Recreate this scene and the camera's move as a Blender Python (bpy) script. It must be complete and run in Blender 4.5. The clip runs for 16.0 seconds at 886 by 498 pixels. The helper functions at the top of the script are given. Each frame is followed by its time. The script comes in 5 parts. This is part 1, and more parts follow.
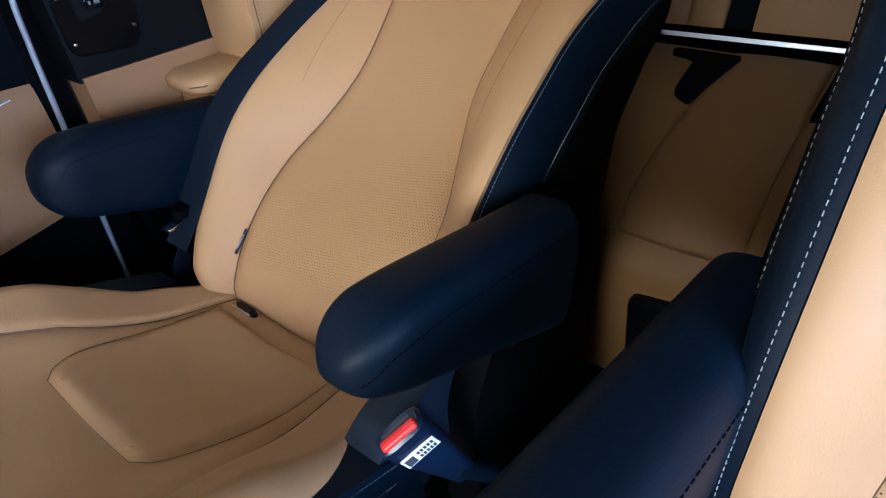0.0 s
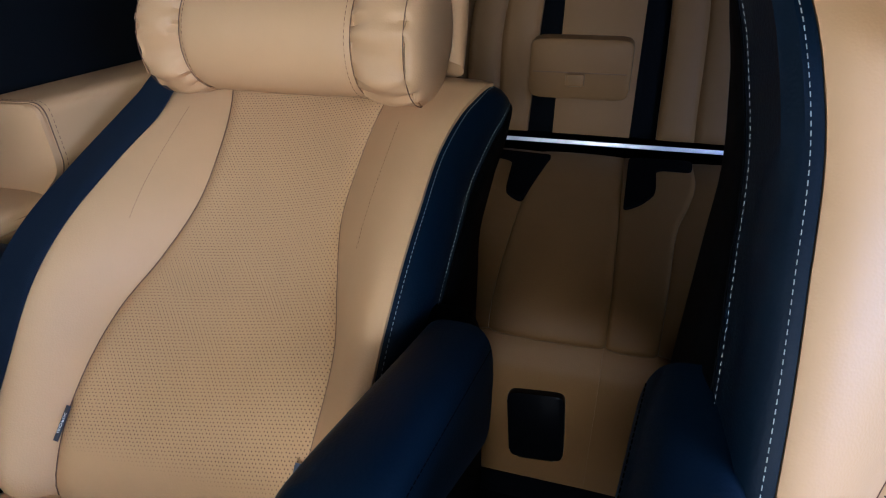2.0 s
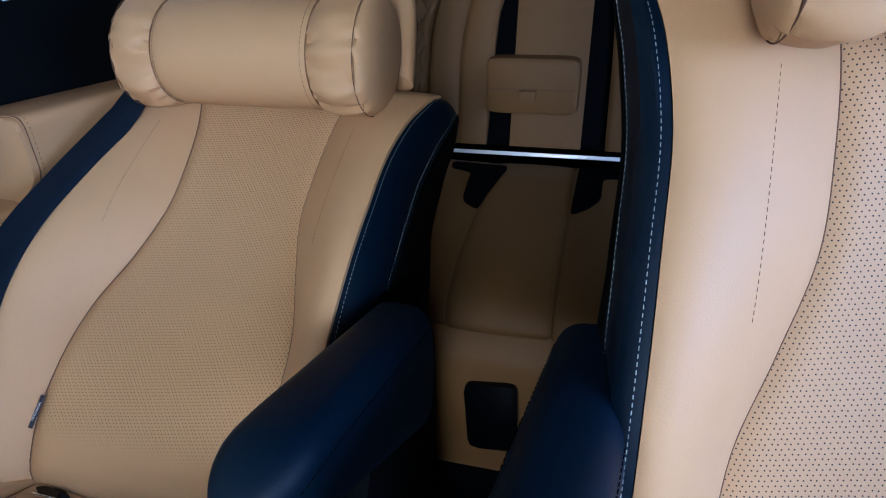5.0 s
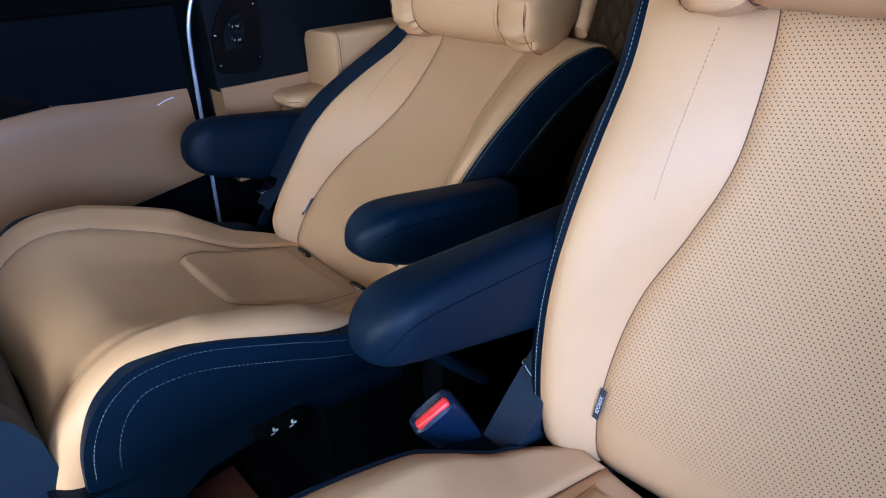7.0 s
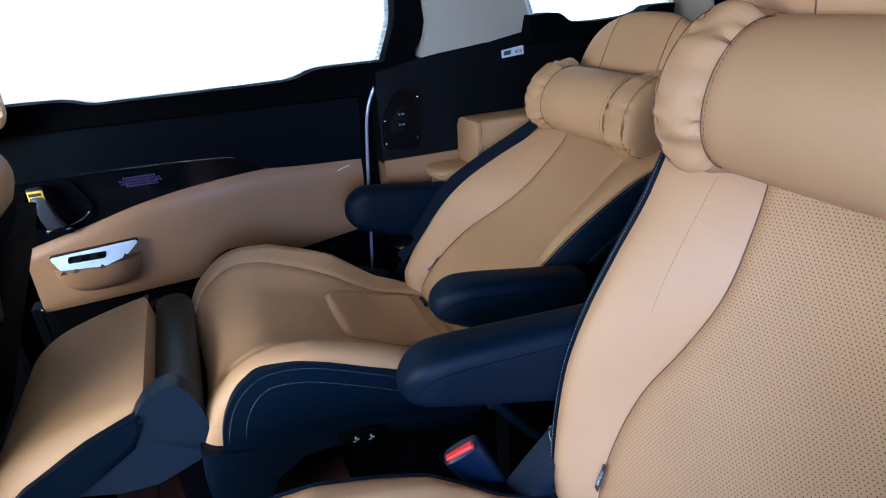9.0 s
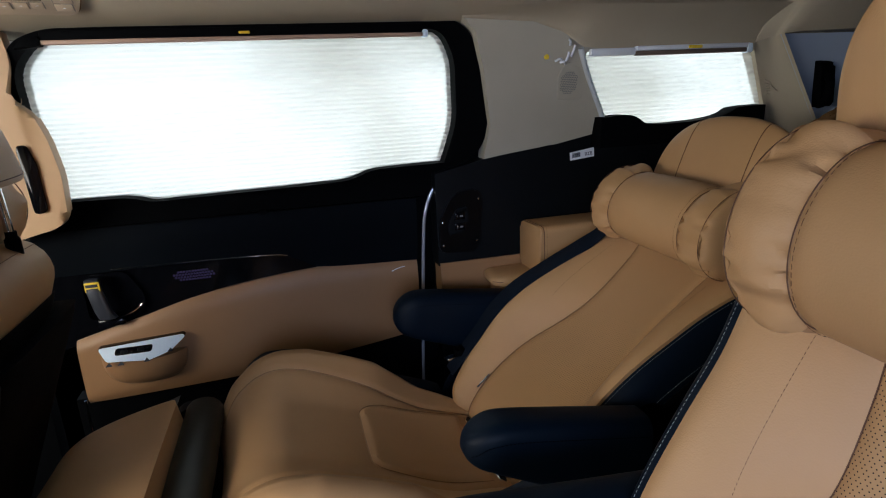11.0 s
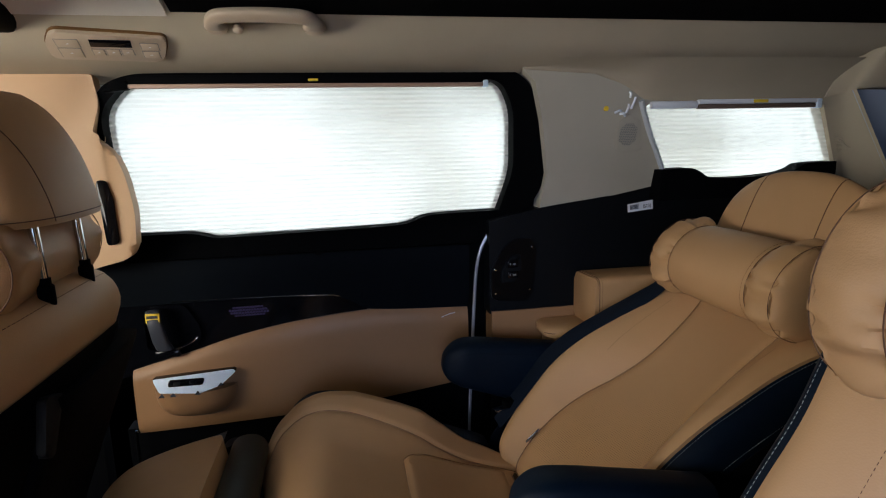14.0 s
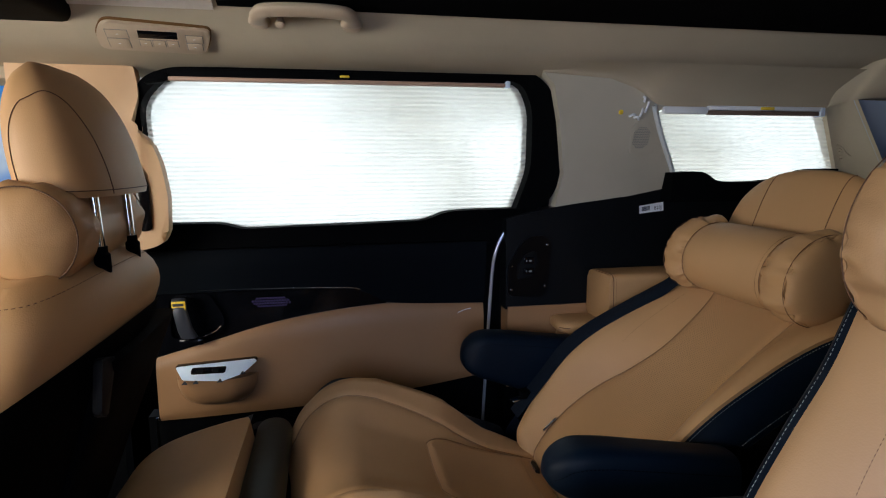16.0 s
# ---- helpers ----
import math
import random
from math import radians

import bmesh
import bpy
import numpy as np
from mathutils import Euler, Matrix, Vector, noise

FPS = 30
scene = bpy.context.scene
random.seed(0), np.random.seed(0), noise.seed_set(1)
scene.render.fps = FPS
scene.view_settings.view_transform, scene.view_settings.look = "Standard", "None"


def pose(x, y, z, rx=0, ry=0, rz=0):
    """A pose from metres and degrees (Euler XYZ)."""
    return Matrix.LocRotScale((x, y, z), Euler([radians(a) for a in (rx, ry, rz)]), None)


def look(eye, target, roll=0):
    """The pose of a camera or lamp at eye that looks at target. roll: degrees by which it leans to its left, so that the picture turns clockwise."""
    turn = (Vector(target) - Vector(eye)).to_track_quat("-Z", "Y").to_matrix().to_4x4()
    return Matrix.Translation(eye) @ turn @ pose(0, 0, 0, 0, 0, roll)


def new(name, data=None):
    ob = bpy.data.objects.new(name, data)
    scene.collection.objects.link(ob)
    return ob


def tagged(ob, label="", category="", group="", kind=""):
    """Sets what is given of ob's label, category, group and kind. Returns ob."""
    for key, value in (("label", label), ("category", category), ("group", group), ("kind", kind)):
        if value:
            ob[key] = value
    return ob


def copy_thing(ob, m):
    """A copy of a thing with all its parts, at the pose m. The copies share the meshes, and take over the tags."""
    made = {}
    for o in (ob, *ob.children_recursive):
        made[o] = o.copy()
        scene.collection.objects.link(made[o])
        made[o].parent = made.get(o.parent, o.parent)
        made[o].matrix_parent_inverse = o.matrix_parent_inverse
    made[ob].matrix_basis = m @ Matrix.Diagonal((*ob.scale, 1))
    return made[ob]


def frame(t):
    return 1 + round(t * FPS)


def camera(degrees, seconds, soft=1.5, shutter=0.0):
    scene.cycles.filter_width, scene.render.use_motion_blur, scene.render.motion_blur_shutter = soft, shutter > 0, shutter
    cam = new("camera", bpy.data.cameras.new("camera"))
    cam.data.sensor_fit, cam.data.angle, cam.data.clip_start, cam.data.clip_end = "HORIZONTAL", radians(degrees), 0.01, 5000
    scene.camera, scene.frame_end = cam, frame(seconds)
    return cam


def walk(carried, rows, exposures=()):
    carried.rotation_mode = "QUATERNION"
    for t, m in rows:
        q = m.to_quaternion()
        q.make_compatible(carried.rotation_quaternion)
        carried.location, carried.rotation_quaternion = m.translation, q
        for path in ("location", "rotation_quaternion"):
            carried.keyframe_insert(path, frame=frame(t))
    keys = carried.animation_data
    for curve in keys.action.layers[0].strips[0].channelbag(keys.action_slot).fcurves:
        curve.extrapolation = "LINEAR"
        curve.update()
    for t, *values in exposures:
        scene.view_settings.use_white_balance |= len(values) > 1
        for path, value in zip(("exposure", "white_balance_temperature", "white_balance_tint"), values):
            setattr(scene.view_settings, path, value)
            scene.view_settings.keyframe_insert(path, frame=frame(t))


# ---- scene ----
cam = camera(75.5, 16.0, 1.1)
PATH = [
(0, (0.0101, -0.0699, 0.9816), (1.2380, 0.9848, -0.1930), -5.38),
    (0.5, (0.0211, -0.0019, 0.9798), (1.4930, 0.7970, -0.1136), -3.76),
    (1, (0.0234, 0.0302, 1.0062), (1.5745, 0.7190, -0.0519), -2.43),
    (1.5, (0.0184, 0.0396, 1.0040), (1.6330, 0.6482, -0.0073), -1.71),
    (2, (0.0166, 0.0438, 1.0042), (1.6963, 0.5668, 0.0528), -0.92),
    (2.5, (0.0113, 0.0437, 1.0162), (1.7477, 0.4970, 0.1334), -0.86),
    (3, (0.0109, 0.0489, 1.0188), (1.7886, 0.4351, 0.1879), -0.55),
    (5.5, (-0.0764, -0.0848, 0.9943), (1.6062, 0.4709, 0.0668), -1.40),
    (6, (-0.1191, -0.1909, 0.9882), (1.4528, 0.5788, 0.0204), -0.31),
    (6.5, (-0.1731, -0.2872, 1.0050), (1.2360, 0.7286, 0.0136), 0.01),
    (7, (-0.2045, -0.3819, 1.0343), (0.9985, 0.8739, 0.0465), -1.23),
    (7.5, (-0.2301, -0.4626, 1.0823), (0.7638, 0.9955, 0.1409), -2.07),
    (8, (-0.244, -0.52, 1.129), (0.642, 1.014, 0.202), -2.7),
    (8.5, (-0.216, -0.568, 1.144), (0.583, 1.036, 0.256), -2.6),
    (9, (-0.144, -0.604, 1.159), (0.578, 1.065, 0.328), -2.7),
    (9.5, (-0.081, -0.601, 1.163), (0.563, 1.138, 0.415), -2.8),
    (10, (-0.064, -0.571, 1.177), (0.521, 1.222, 0.511), -2.8),
    (12.5, (0.005, -0.486, 1.167), (0.425, 1.419, 0.729), -2.1),
    (13, (-0.003, -0.493, 1.17), (0.392, 1.423, 0.757), -1.7),
    (13.5, (-0.02, -0.495, 1.166), (0.354, 1.431, 0.779), -1.5),
    (14, (-0.045, -0.504, 1.163), (0.312, 1.429, 0.795), -1.4),
    (14.5, (-0.069, -0.511, 1.159), (0.289, 1.427, 0.815), -1.1),
    (15, (-0.095, -0.533, 1.153), (0.264, 1.408, 0.831), -0.8),
    (15.5, (-0.119, -0.544, 1.139), (0.25, 1.397, 0.83), -0.5),
    (16, (-0.122, -0.546, 1.108), (0.262, 1.395, 0.81), -0.3),
]
EXPOSURES = [(0.0, 0.45, 4950, 7), (0.5, 0.38, 4950, 7), (1.0, 0.22, 5000, 7), (2.0, 0.18, 4650, 7), (3.0, 0.20, 4420, 7), (5.5, 0.02, 4320, 7), (6.5, 0.20, 4380, 7), (7.5, 0.48, 4420, 7), (8.0, 0.50, 4420, 8), (8.6, 0.28, 4480, 8), (9.5, -0.43, 4880, 9), (10.2, -0.93, 5400, 9), (12.5, -1.05, 5850, 10), (16.0, -1.0, 5800, 10)]
walk(cam, [(t, look(eye, target, roll)) for t, eye, target, roll in PATH], EXPOSURES)

# ---- world and light ----
world = bpy.data.worlds.new("sky")
scene.world = world
world.use_nodes = True
wn = world.node_tree
sky = wn.nodes.new("ShaderNodeTexSky")
sky.sky_type = "NISHITA"
sky.sun_disc = False
sky.sun_elevation, sky.sun_rotation = radians(72), radians(27)
wn.links.new(sky.outputs[0], wn.nodes["Background"].inputs[0])
wn.nodes["Background"].inputs[1].default_value = 0.05


def area_light(name, eye, target, w, h, power, colour=(1, 1, 1)):
    d = bpy.data.lights.new(name, "AREA")
    d.shape, d.size, d.size_y, d.energy, d.color = "RECTANGLE", w, h, power, colour
    ob = new(name, d)
    ob.matrix_world = look(eye, target)
    return ob


sun = bpy.data.lights.new("sun", "SUN")
sun.energy, sun.angle, sun.color = 2.5, radians(0.6), (1.0, 0.95, 0.88)
new("sun", sun).matrix_world = look((1.0, 2.0, 7), (0, 0, 0))
area_light("door_opening_skylight", (-0.82, -2.2, 1.36), (0.30, 0.10, 0.65), 1.9, 1.2, 88, (0.88, 0.97, 1.26))
area_light("windscreen_skylight", (-1.70, -0.34, 1.17), (0.35, 0.30, 0.6), 1.4, 0.48, 76, (1.0, 0.89, 0.73))
area_light("tailgate_skylight", (1.90, 0.1, 1.0), (1.3, 0.1, 0.4), 1.1, 0.4, 0.15, (1.0, 0.97, 0.95))

# ---- materials ----


def material(name, colour, rough=0.5, metal=0.0, vary=0.12, scale=6.0, bump=0.0, bump_scale=200.0, spec=0.5):
    m = bpy.data.materials.new(name)
    m.use_nodes = True
    nt = m.node_tree
    n, link = nt.nodes, nt.links.new
    b = n["Principled BSDF"]
    b.inputs["Roughness"].default_value = rough
    b.inputs["Metallic"].default_value = metal
    b.inputs["Specular IOR Level"].default_value = spec
    co = n.new("ShaderNodeTexCoord")
    big = n.new("ShaderNodeTexNoise")
    big.inputs["Scale"].default_value, big.inputs["Detail"].default_value = scale, 4
    link(co.outputs["Object"], big.inputs["Vector"])
    ramp = n.new("ShaderNodeMix")
    ramp.data_type = "RGBA"
    lo = [c * (1 - vary) for c in colour] + [1]
    hi = [min(1, c * (1 + vary)) for c in colour] + [1]
    ramp.inputs["A"].default_value, ramp.inputs["B"].default_value = lo, hi
    link(big.outputs["Fac"], ramp.inputs["Factor"])
    link(ramp.outputs["Result"], b.inputs["Base Color"])
    if bump > 0:
        fine = n.new("ShaderNodeTexVoronoi")
        fine.inputs["Scale"].default_value = bump_scale
        link(co.outputs["Object"], fine.inputs["Vector"])
        soft = n.new("ShaderNodeTexNoise")
        soft.inputs["Scale"].default_value = 14
        link(co.outputs["Object"], soft.inputs["Vector"])
        addn = n.new("ShaderNodeMath")
        addn.operation = "MULTIPLY_ADD"
        addn.inputs[1].default_value = 0.25
        link(fine.outputs["Distance"], addn.inputs[0])
        link(soft.outputs["Fac"], addn.inputs[2])
        bn = n.new("ShaderNodeBump")
        bn.inputs["Strength"].default_value, bn.inputs["Distance"].default_value = bump, 0.002
        link(addn.outputs[0], bn.inputs["Height"])
        link(bn.outputs["Normal"], b.inputs["Normal"])
        rv = n.new("ShaderNodeMapRange")
        rv.inputs["To Min"].default_value, rv.inputs["To Max"].default_value = rough - 0.06, rough + 0.08
        link(soft.outputs["Fac"], rv.inputs["Value"])
        link(rv.outputs[0], b.inputs["Roughness"])
    return m


TAN = (0.465, 0.273, 0.122)
tan = material("tan_leather", TAN, 0.52, bump=0.22, bump_scale=520, spec=0.32)
# Trim tan, lowered to carry the shade on the lower door panel.
tan_trim_shaded = material("shaded_tan_trim_leather", (0.31, 0.168, 0.074), 0.45, bump=0.2, bump_scale=420)
navy = material("navy_leather", (0.0004, 0.0046, 0.0122), 0.54, spec=0.16, bump=0.25, bump_scale=380)
black = material("black_plastic", (0.0018, 0.0021, 0.0027), 0.7, spec=0.03, bump=0.15, bump_scale=600)
slate = material("dark_slate_plastic", (0.0026, 0.0036, 0.0050), 0.5, spec=0.15, bump=0.12, bump_scale=600)
gloss = material("gloss_black", (0.003, 0.0034, 0.005), 0.10, spec=0.20)
fabric = material("headliner_fabric", (0.44, 0.38, 0.275), 0.9, bump=0.3, bump_scale=900)
# Quarter pillar plastic, darkened to carry its shade.
trim = material("shaded_pillar_plastic", (0.43, 0.40, 0.32), 0.6, bump=0.1, bump_scale=700)
beige_plastic = material("beige_plastic", (0.48, 0.385, 0.275), 0.5)
# Front pillar: the same plastic, warmed and lightened to stand for warm light.
lit_pillar_beige = material("lit_beige_plastic", (0.60, 0.395, 0.225), 0.5, bump=0.08, bump_scale=700)
carpet = material("dark_carpet", (0.0018, 0.0018, 0.0022), 0.95, spec=0.03, bump=0.5, bump_scale=500)
navy_dark = material("dark_navy_vinyl", (0.0025, 0.0040, 0.0065), 0.62, bump=0.25, bump_scale=380, spec=0.06)
# Same tan leather as the seats, darkened to stand for third-row shade.
tan_rear_shaded = material("shaded_tan_leather", (0.155, 0.080, 0.026), 0.58, bump=0.25, bump_scale=420, spec=0.18)
# Near-white, barely metallic: stands in for sky reflected in the bench strip.
white_chrome = material("whitened_chrome", (0.95, 0.95, 0.94), 0.30, 0.35, vary=0.02)
chrome = material("chrome", (0.75, 0.76, 0.78), 0.12, 1.0, vary=0.03)
silver = material("film_covered_silver", (0.70, 0.82, 0.98), 0.3, 0.0, vary=0.05)
grey = material("grey_plastic", (0.16, 0.165, 0.17), 0.4)
lever_grey = material("blue_grey_metallic", (0.060, 0.066, 0.085), 0.32, 0.3)
semi_gloss = material("semi_gloss_black", (0.002, 0.0022, 0.003), 0.3, spec=0.15)
red = material("red_plastic", (0.62, 0.025, 0.02), 0.35, vary=0.05)
webbing = material("belt_webbing", (0.007, 0.012, 0.022), 0.75, spec=0.12, bump=0.6, bump_scale=900)
white_thread = material("white_thread", (0.30, 0.32, 0.29), 0.8)
dark_thread = material("dark_thread", (0.110, 0.050, 0.022), 0.8)
yellow = material("yellow_paper", (0.85, 0.62, 0.03), 0.6)
paper = material("white_paper", (0.75, 0.78, 0.84), 0.6, vary=0.03)
ink = material("ink", (0.03, 0.035, 0.05), 0.7)
support_blue = material("slate_blue_plastic", (0.008, 0.015, 0.027), 0.5, spec=0.32, bump=0.12, bump_scale=500)
film = material("clear_film_crinkle", (0.62, 0.70, 0.74), 0.18, vary=0.05)
woodfloor = material("brown_floor", (0.07, 0.022, 0.014), 0.5, scale=20, vary=0.4)


def perforated(name, colour):
    """Leather with rows of small punched holes, laid out on the UV map in metres."""
    m = material(name, colour, 0.52, bump=0.2, bump_scale=420, spec=0.3)
    nt = m.node_tree
    n, link = nt.nodes, nt.links.new
    b = n["Principled BSDF"]
    uv = n.new("ShaderNodeUVMap")
    mp = n.new("ShaderNodeMapping")
    mp.inputs["Rotation"].default_value = (0, 0, radians(40))
    link(uv.outputs[0], mp.inputs["Vector"])
    ways = []
    for shift in ((0.0, 0.0), (0.42, 0.5)):
        ops = []
        for op, val in (("MULTIPLY", (1 / 0.0080, 1 / 0.0047, 0)), ("ADD", (*shift, 0)), ("FRACTION", None), ("SUBTRACT", (0.5, 0.5, 0)), ("MULTIPLY", (0.0080, 0.0047, 0)), ("LENGTH", None)):
            vm = n.new("ShaderNodeVectorMath")
            vm.operation = op
            if val:
                vm.inputs[1].default_value = val
            link(ops[-1].outputs[0] if ops else mp.outputs[0], vm.inputs[0])
            ops.append(vm)
        ways.append(ops[-1].outputs["Value"])
    near = n.new("ShaderNodeMath")
    near.operation = "MINIMUM"
    link(ways[0], near.inputs[0])
    link(ways[1], near.inputs[1])
    lt = n.new("ShaderNodeMapRange")
    lt.inputs["From Min"].default_value, lt.inputs["From Max"].default_value = 0.00051, 0.00084
    link(near.outputs[0], lt.inputs["Value"])
    split = n.new("ShaderNodeSeparateXYZ")
    link(uv.outputs[0], split.inputs[0])
    plain = n.new("ShaderNodeMapRange")
    plain.inputs["From Min"].default_value, plain.inputs["From Max"].default_value = 0.10, 0.07
    link(split.outputs["Y"], plain.inputs["Value"])
    keep = n.new("ShaderNodeMath")
    keep.operation = "MAXIMUM"
    link(lt.outputs[0], keep.inputs[0])
    link(plain.outputs[0], keep.inputs[1])
    mix = n.new("ShaderNodeMix")
    mix.data_type = "RGBA"
    mix.inputs["A"].default_value = (0.024, 0.012, 0.007, 1)
    src = b.inputs["Base Color"].links[0].from_socket
    link(keep.outputs[0], mix.inputs["Factor"])
    link(src, mix.inputs["B"])
    link(mix.outputs["Result"], b.inputs["Base Color"])
    return m


tan_perf = perforated("tan_perforated_leather", TAN)


def glass_like(name, colour, transmit, rough=0.0):
    m = material(name, colour, rough, vary=0.0)
    m.node_tree.nodes["Principled BSDF"].inputs["Transmission Weight"].default_value = transmit
    return m


glass = glass_like("tinted_glass", (0.55, 0.6, 0.6), 1.0)

shade_cloth = bpy.data.materials.new("pleated_shade_cloth")
shade_cloth.use_nodes = True
nt = shade_cloth.node_tree
out = nt.nodes["Material Output"]
nt.nodes.remove(nt.nodes["Principled BSDF"])
tr = nt.nodes.new("ShaderNodeBsdfTranslucent")
di = nt.nodes.new("ShaderNodeBsdfDiffuse")
tr.inputs[0].default_value = (0.86, 0.84, 0.78, 1)
di.inputs[0].default_value = (0.80, 0.78, 0.72, 1)
mx = nt.nodes.new("ShaderNodeMixShader")
mx.inputs[0].default_value = 0.35
nt.links.new(tr.outputs[0], mx.inputs[1])
nt.links.new(di.outputs[0], mx.inputs[2])
tp = nt.nodes.new("ShaderNodeBsdfTransparent")
tp.inputs[0].default_value = (1.0, 0.98, 0.94, 1)
mx2 = nt.nodes.new("ShaderNodeMixShader")
mx2.inputs[0].default_value = 0.36
nt.links.new(mx.outputs[0], mx2.inputs[1])
nt.links.new(tp.outputs[0], mx2.inputs[2])
nt.links.new(mx2.outputs[0], out.inputs[0])


def glow(name, colour, strength):
    m = bpy.data.materials.new(name)
    m.use_nodes = True
    nt = m.node_tree
    nt.nodes.remove(nt.nodes["Principled BSDF"])
    e = nt.nodes.new("ShaderNodeEmission")
    e.inputs[0].default_value, e.inputs[1].default_value = (*colour, 1), strength
    nt.links.new(e.outputs[0], nt.nodes["Material Output"].inputs[0])
    return m


daylight = glow("daylight", (1.0, 0.98, 0.94), 7.4)
nt = daylight.node_tree
dn = nt.nodes.new("ShaderNodeTexNoise")
dn.inputs["Scale"].default_value, dn.inputs["Detail"].default_value = 1.9, 1
dc = nt.nodes.new("ShaderNodeTexCoord")
nt.links.new(dc.outputs["Object"], dn.inputs["Vector"])
dr = nt.nodes.new("ShaderNodeValToRGB")
dr.color_ramp.elements[0].position, dr.color_ramp.elements[0].color = 0.34, (0.50, 0.48, 0.42, 1)
dr.color_ramp.elements[1].position, dr.color_ramp.elements[1].color = 0.56, (1.0, 0.98, 0.94, 1)
nt.links.new(dn.outputs["Fac"], dr.inputs[0])
nt.links.new(dr.outputs[0], nt.nodes["Emission"].inputs[0])

# ---- building helpers ----


def part(name, bm, mat, parent=None, label="", smooth=True):
    """Links a bmesh as one mesh object, under a thing or a part."""
    bmesh.ops.recalc_face_normals(bm, faces=bm.faces)
    me = bpy.data.meshes.new(name)
    bm.to_mesh(me)
    bm.free()
    me.materials.append(mat)
    if smooth:
        me.shade_smooth()
        me.set_sharp_from_angle(angle=radians(42))
    ob = new(name, me)
    if parent is not None:
        ob.parent = parent
    if label:
        ob["label"] = label
    return ob


def thing(name, place, label, category, group=""):
    ob = new(name)
    ob.location = place
    return tagged(ob, label, category, group)


def shifted(bm, place):
    """Moves a bmesh from world places to places about a thing's base."""
    bmesh.ops.translate(bm, verts=bm.verts, vec=-Vector(place))
    return bm


def box(x0, x1, y0, y1, z0, z1, r=0.004, bm=None, seg=2):
    bm = bm or bmesh.new()
    m = Matrix.LocRotScale(((x0 + x1) / 2, (y0 + y1) / 2, (z0 + z1) / 2), None, (abs(x1 - x0), abs(y1 - y0), abs(z1 - z0)))
    got = bmesh.ops.create_cube(bm, size=1, matrix=m)
    if r > 0:
        edges = list({e for v in got["verts"] for e in v.link_edges})
        bmesh.ops.bevel(bm, geom=edges, offset=r, segments=seg, affect="EDGES", profile=0.5)
    return bm


def prism(points, lo, hi, axis="y", r=0.003, bm=None):
    """A polygon, pulled out along an axis, with rounded edges."""
    bm = bm or bmesh.new()
    order = {"y": lambda a, b, c: (a, c, b), "x": lambda a, b, c: (c, a, b), "z": lambda a, b, c: (a, b, c)}[axis]
    loops = [[bm.verts.new(order(a, b, c)) for a, b in points] for c in (lo, hi)]
    n = len(points)
    faces = [bm.faces.new(loops[0]), bm.faces.new(loops[1][::-1])]
    for i in range(n):
        faces.append(bm.faces.new((loops[0][i], loops[1][i], loops[1][(i + 1) % n], loops[0][(i + 1) % n])))
    if r > 0:
        edges = list({e for f in faces[:2] for e in f.edges})
        bmesh.ops.bevel(bm, geom=edges, offset=r, segments=2, affect="EDGES", profile=0.5)
    return bm


def loft(rings, bm=None, caps=True):
    bm = bm or bmesh.new()
    loops = [[bm.verts.new(p) for p in ring] for ring in rings]
    n = len(loops[0])
    for a, b in zip(loops, loops[1:]):
        for i in range(n):
            bm.faces.new((a[i], a[(i + 1) % n], b[(i + 1) % n], b[i]))
    if caps:
        bm.faces.new(loops[0])
        bm.faces.new(loops[-1][::-1])
    return bm


def tube(points, radius, seg=10, bm=None):
    pts = [Vector(p) for p in points]
    rings = []
    for i, p in enumerate(pts):
        d = (pts[min(i + 1, len(pts) - 1)] - pts[max(i - 1, 0)]).normalized()
        a = d.cross(Vector((0.31, 0.52, 0.8))).normalized()
        b = d.cross(a)
        rings.append([p + radius * (math.cos(2 * math.pi * k / seg) * a + math.sin(2 * math.pi * k / seg) * b) for k in range(seg)])
    return loft(rings, bm)


def spline(points, n):
    """n places along a smooth line through the points."""
    pts = [Vector(p) for p in points]
    ext = [2 * pts[0] - pts[1]] + pts + [2 * pts[-1] - pts[-2]]
    res = []
    for k in range(n):
        s = k / (n - 1) * (len(pts) - 1)
        i = min(int(s), len(pts) - 2)
        t = s - i
        p0, p1, p2, p3 = ext[i : i + 4]
        res.append(0.5 * (2 * p1 + (p2 - p0) * t + (2 * p0 - 5 * p1 + 4 * p2 - p3) * t * t + (3 * p1 - p0 - 3 * p2 + p3) * t ** 3))
    return res


def curve1(table):
    """A smooth function through (at, value) pairs."""
    xs, ys = zip(*table)

    def f(x):
        if x <= xs[0]:
            return ys[0]
        if x >= xs[-1]:
            return ys[-1]
        i = max(k for k in range(len(xs)) if xs[k] <= x)
        i = min(i, len(xs) - 2)
        h = xs[i + 1] - xs[i]
        t = (x - xs[i]) / h
        d = [(ys[min(k + 1, len(ys) - 1)] - ys[max(k - 1, 0)]) / (xs[min(k + 1, len(xs) - 1)] - xs[max(k - 1, 0)]) for k in (i, i + 1)]
        return (2 * t ** 3 - 3 * t * t + 1) * ys[i] + (t ** 3 - 2 * t * t + t) * h * d[0] + (3 * t * t - 2 * t ** 3) * ys[i + 1] + (t ** 3 - t * t) * h * d[1]

    return f


def superloop(cx, cy, hx, hy, n=28, p=3.0):
    res = []
    for k in range(n):
        a = 2 * math.pi * k / n
        c, s = math.cos(a), math.sin(a)
        res.append((cx + hx * abs(c) ** (2 / p) * (1 if c >= 0 else -1), cy + hy * abs(s) ** (2 / p) * (1 if s >= 0 else -1)))
    return res


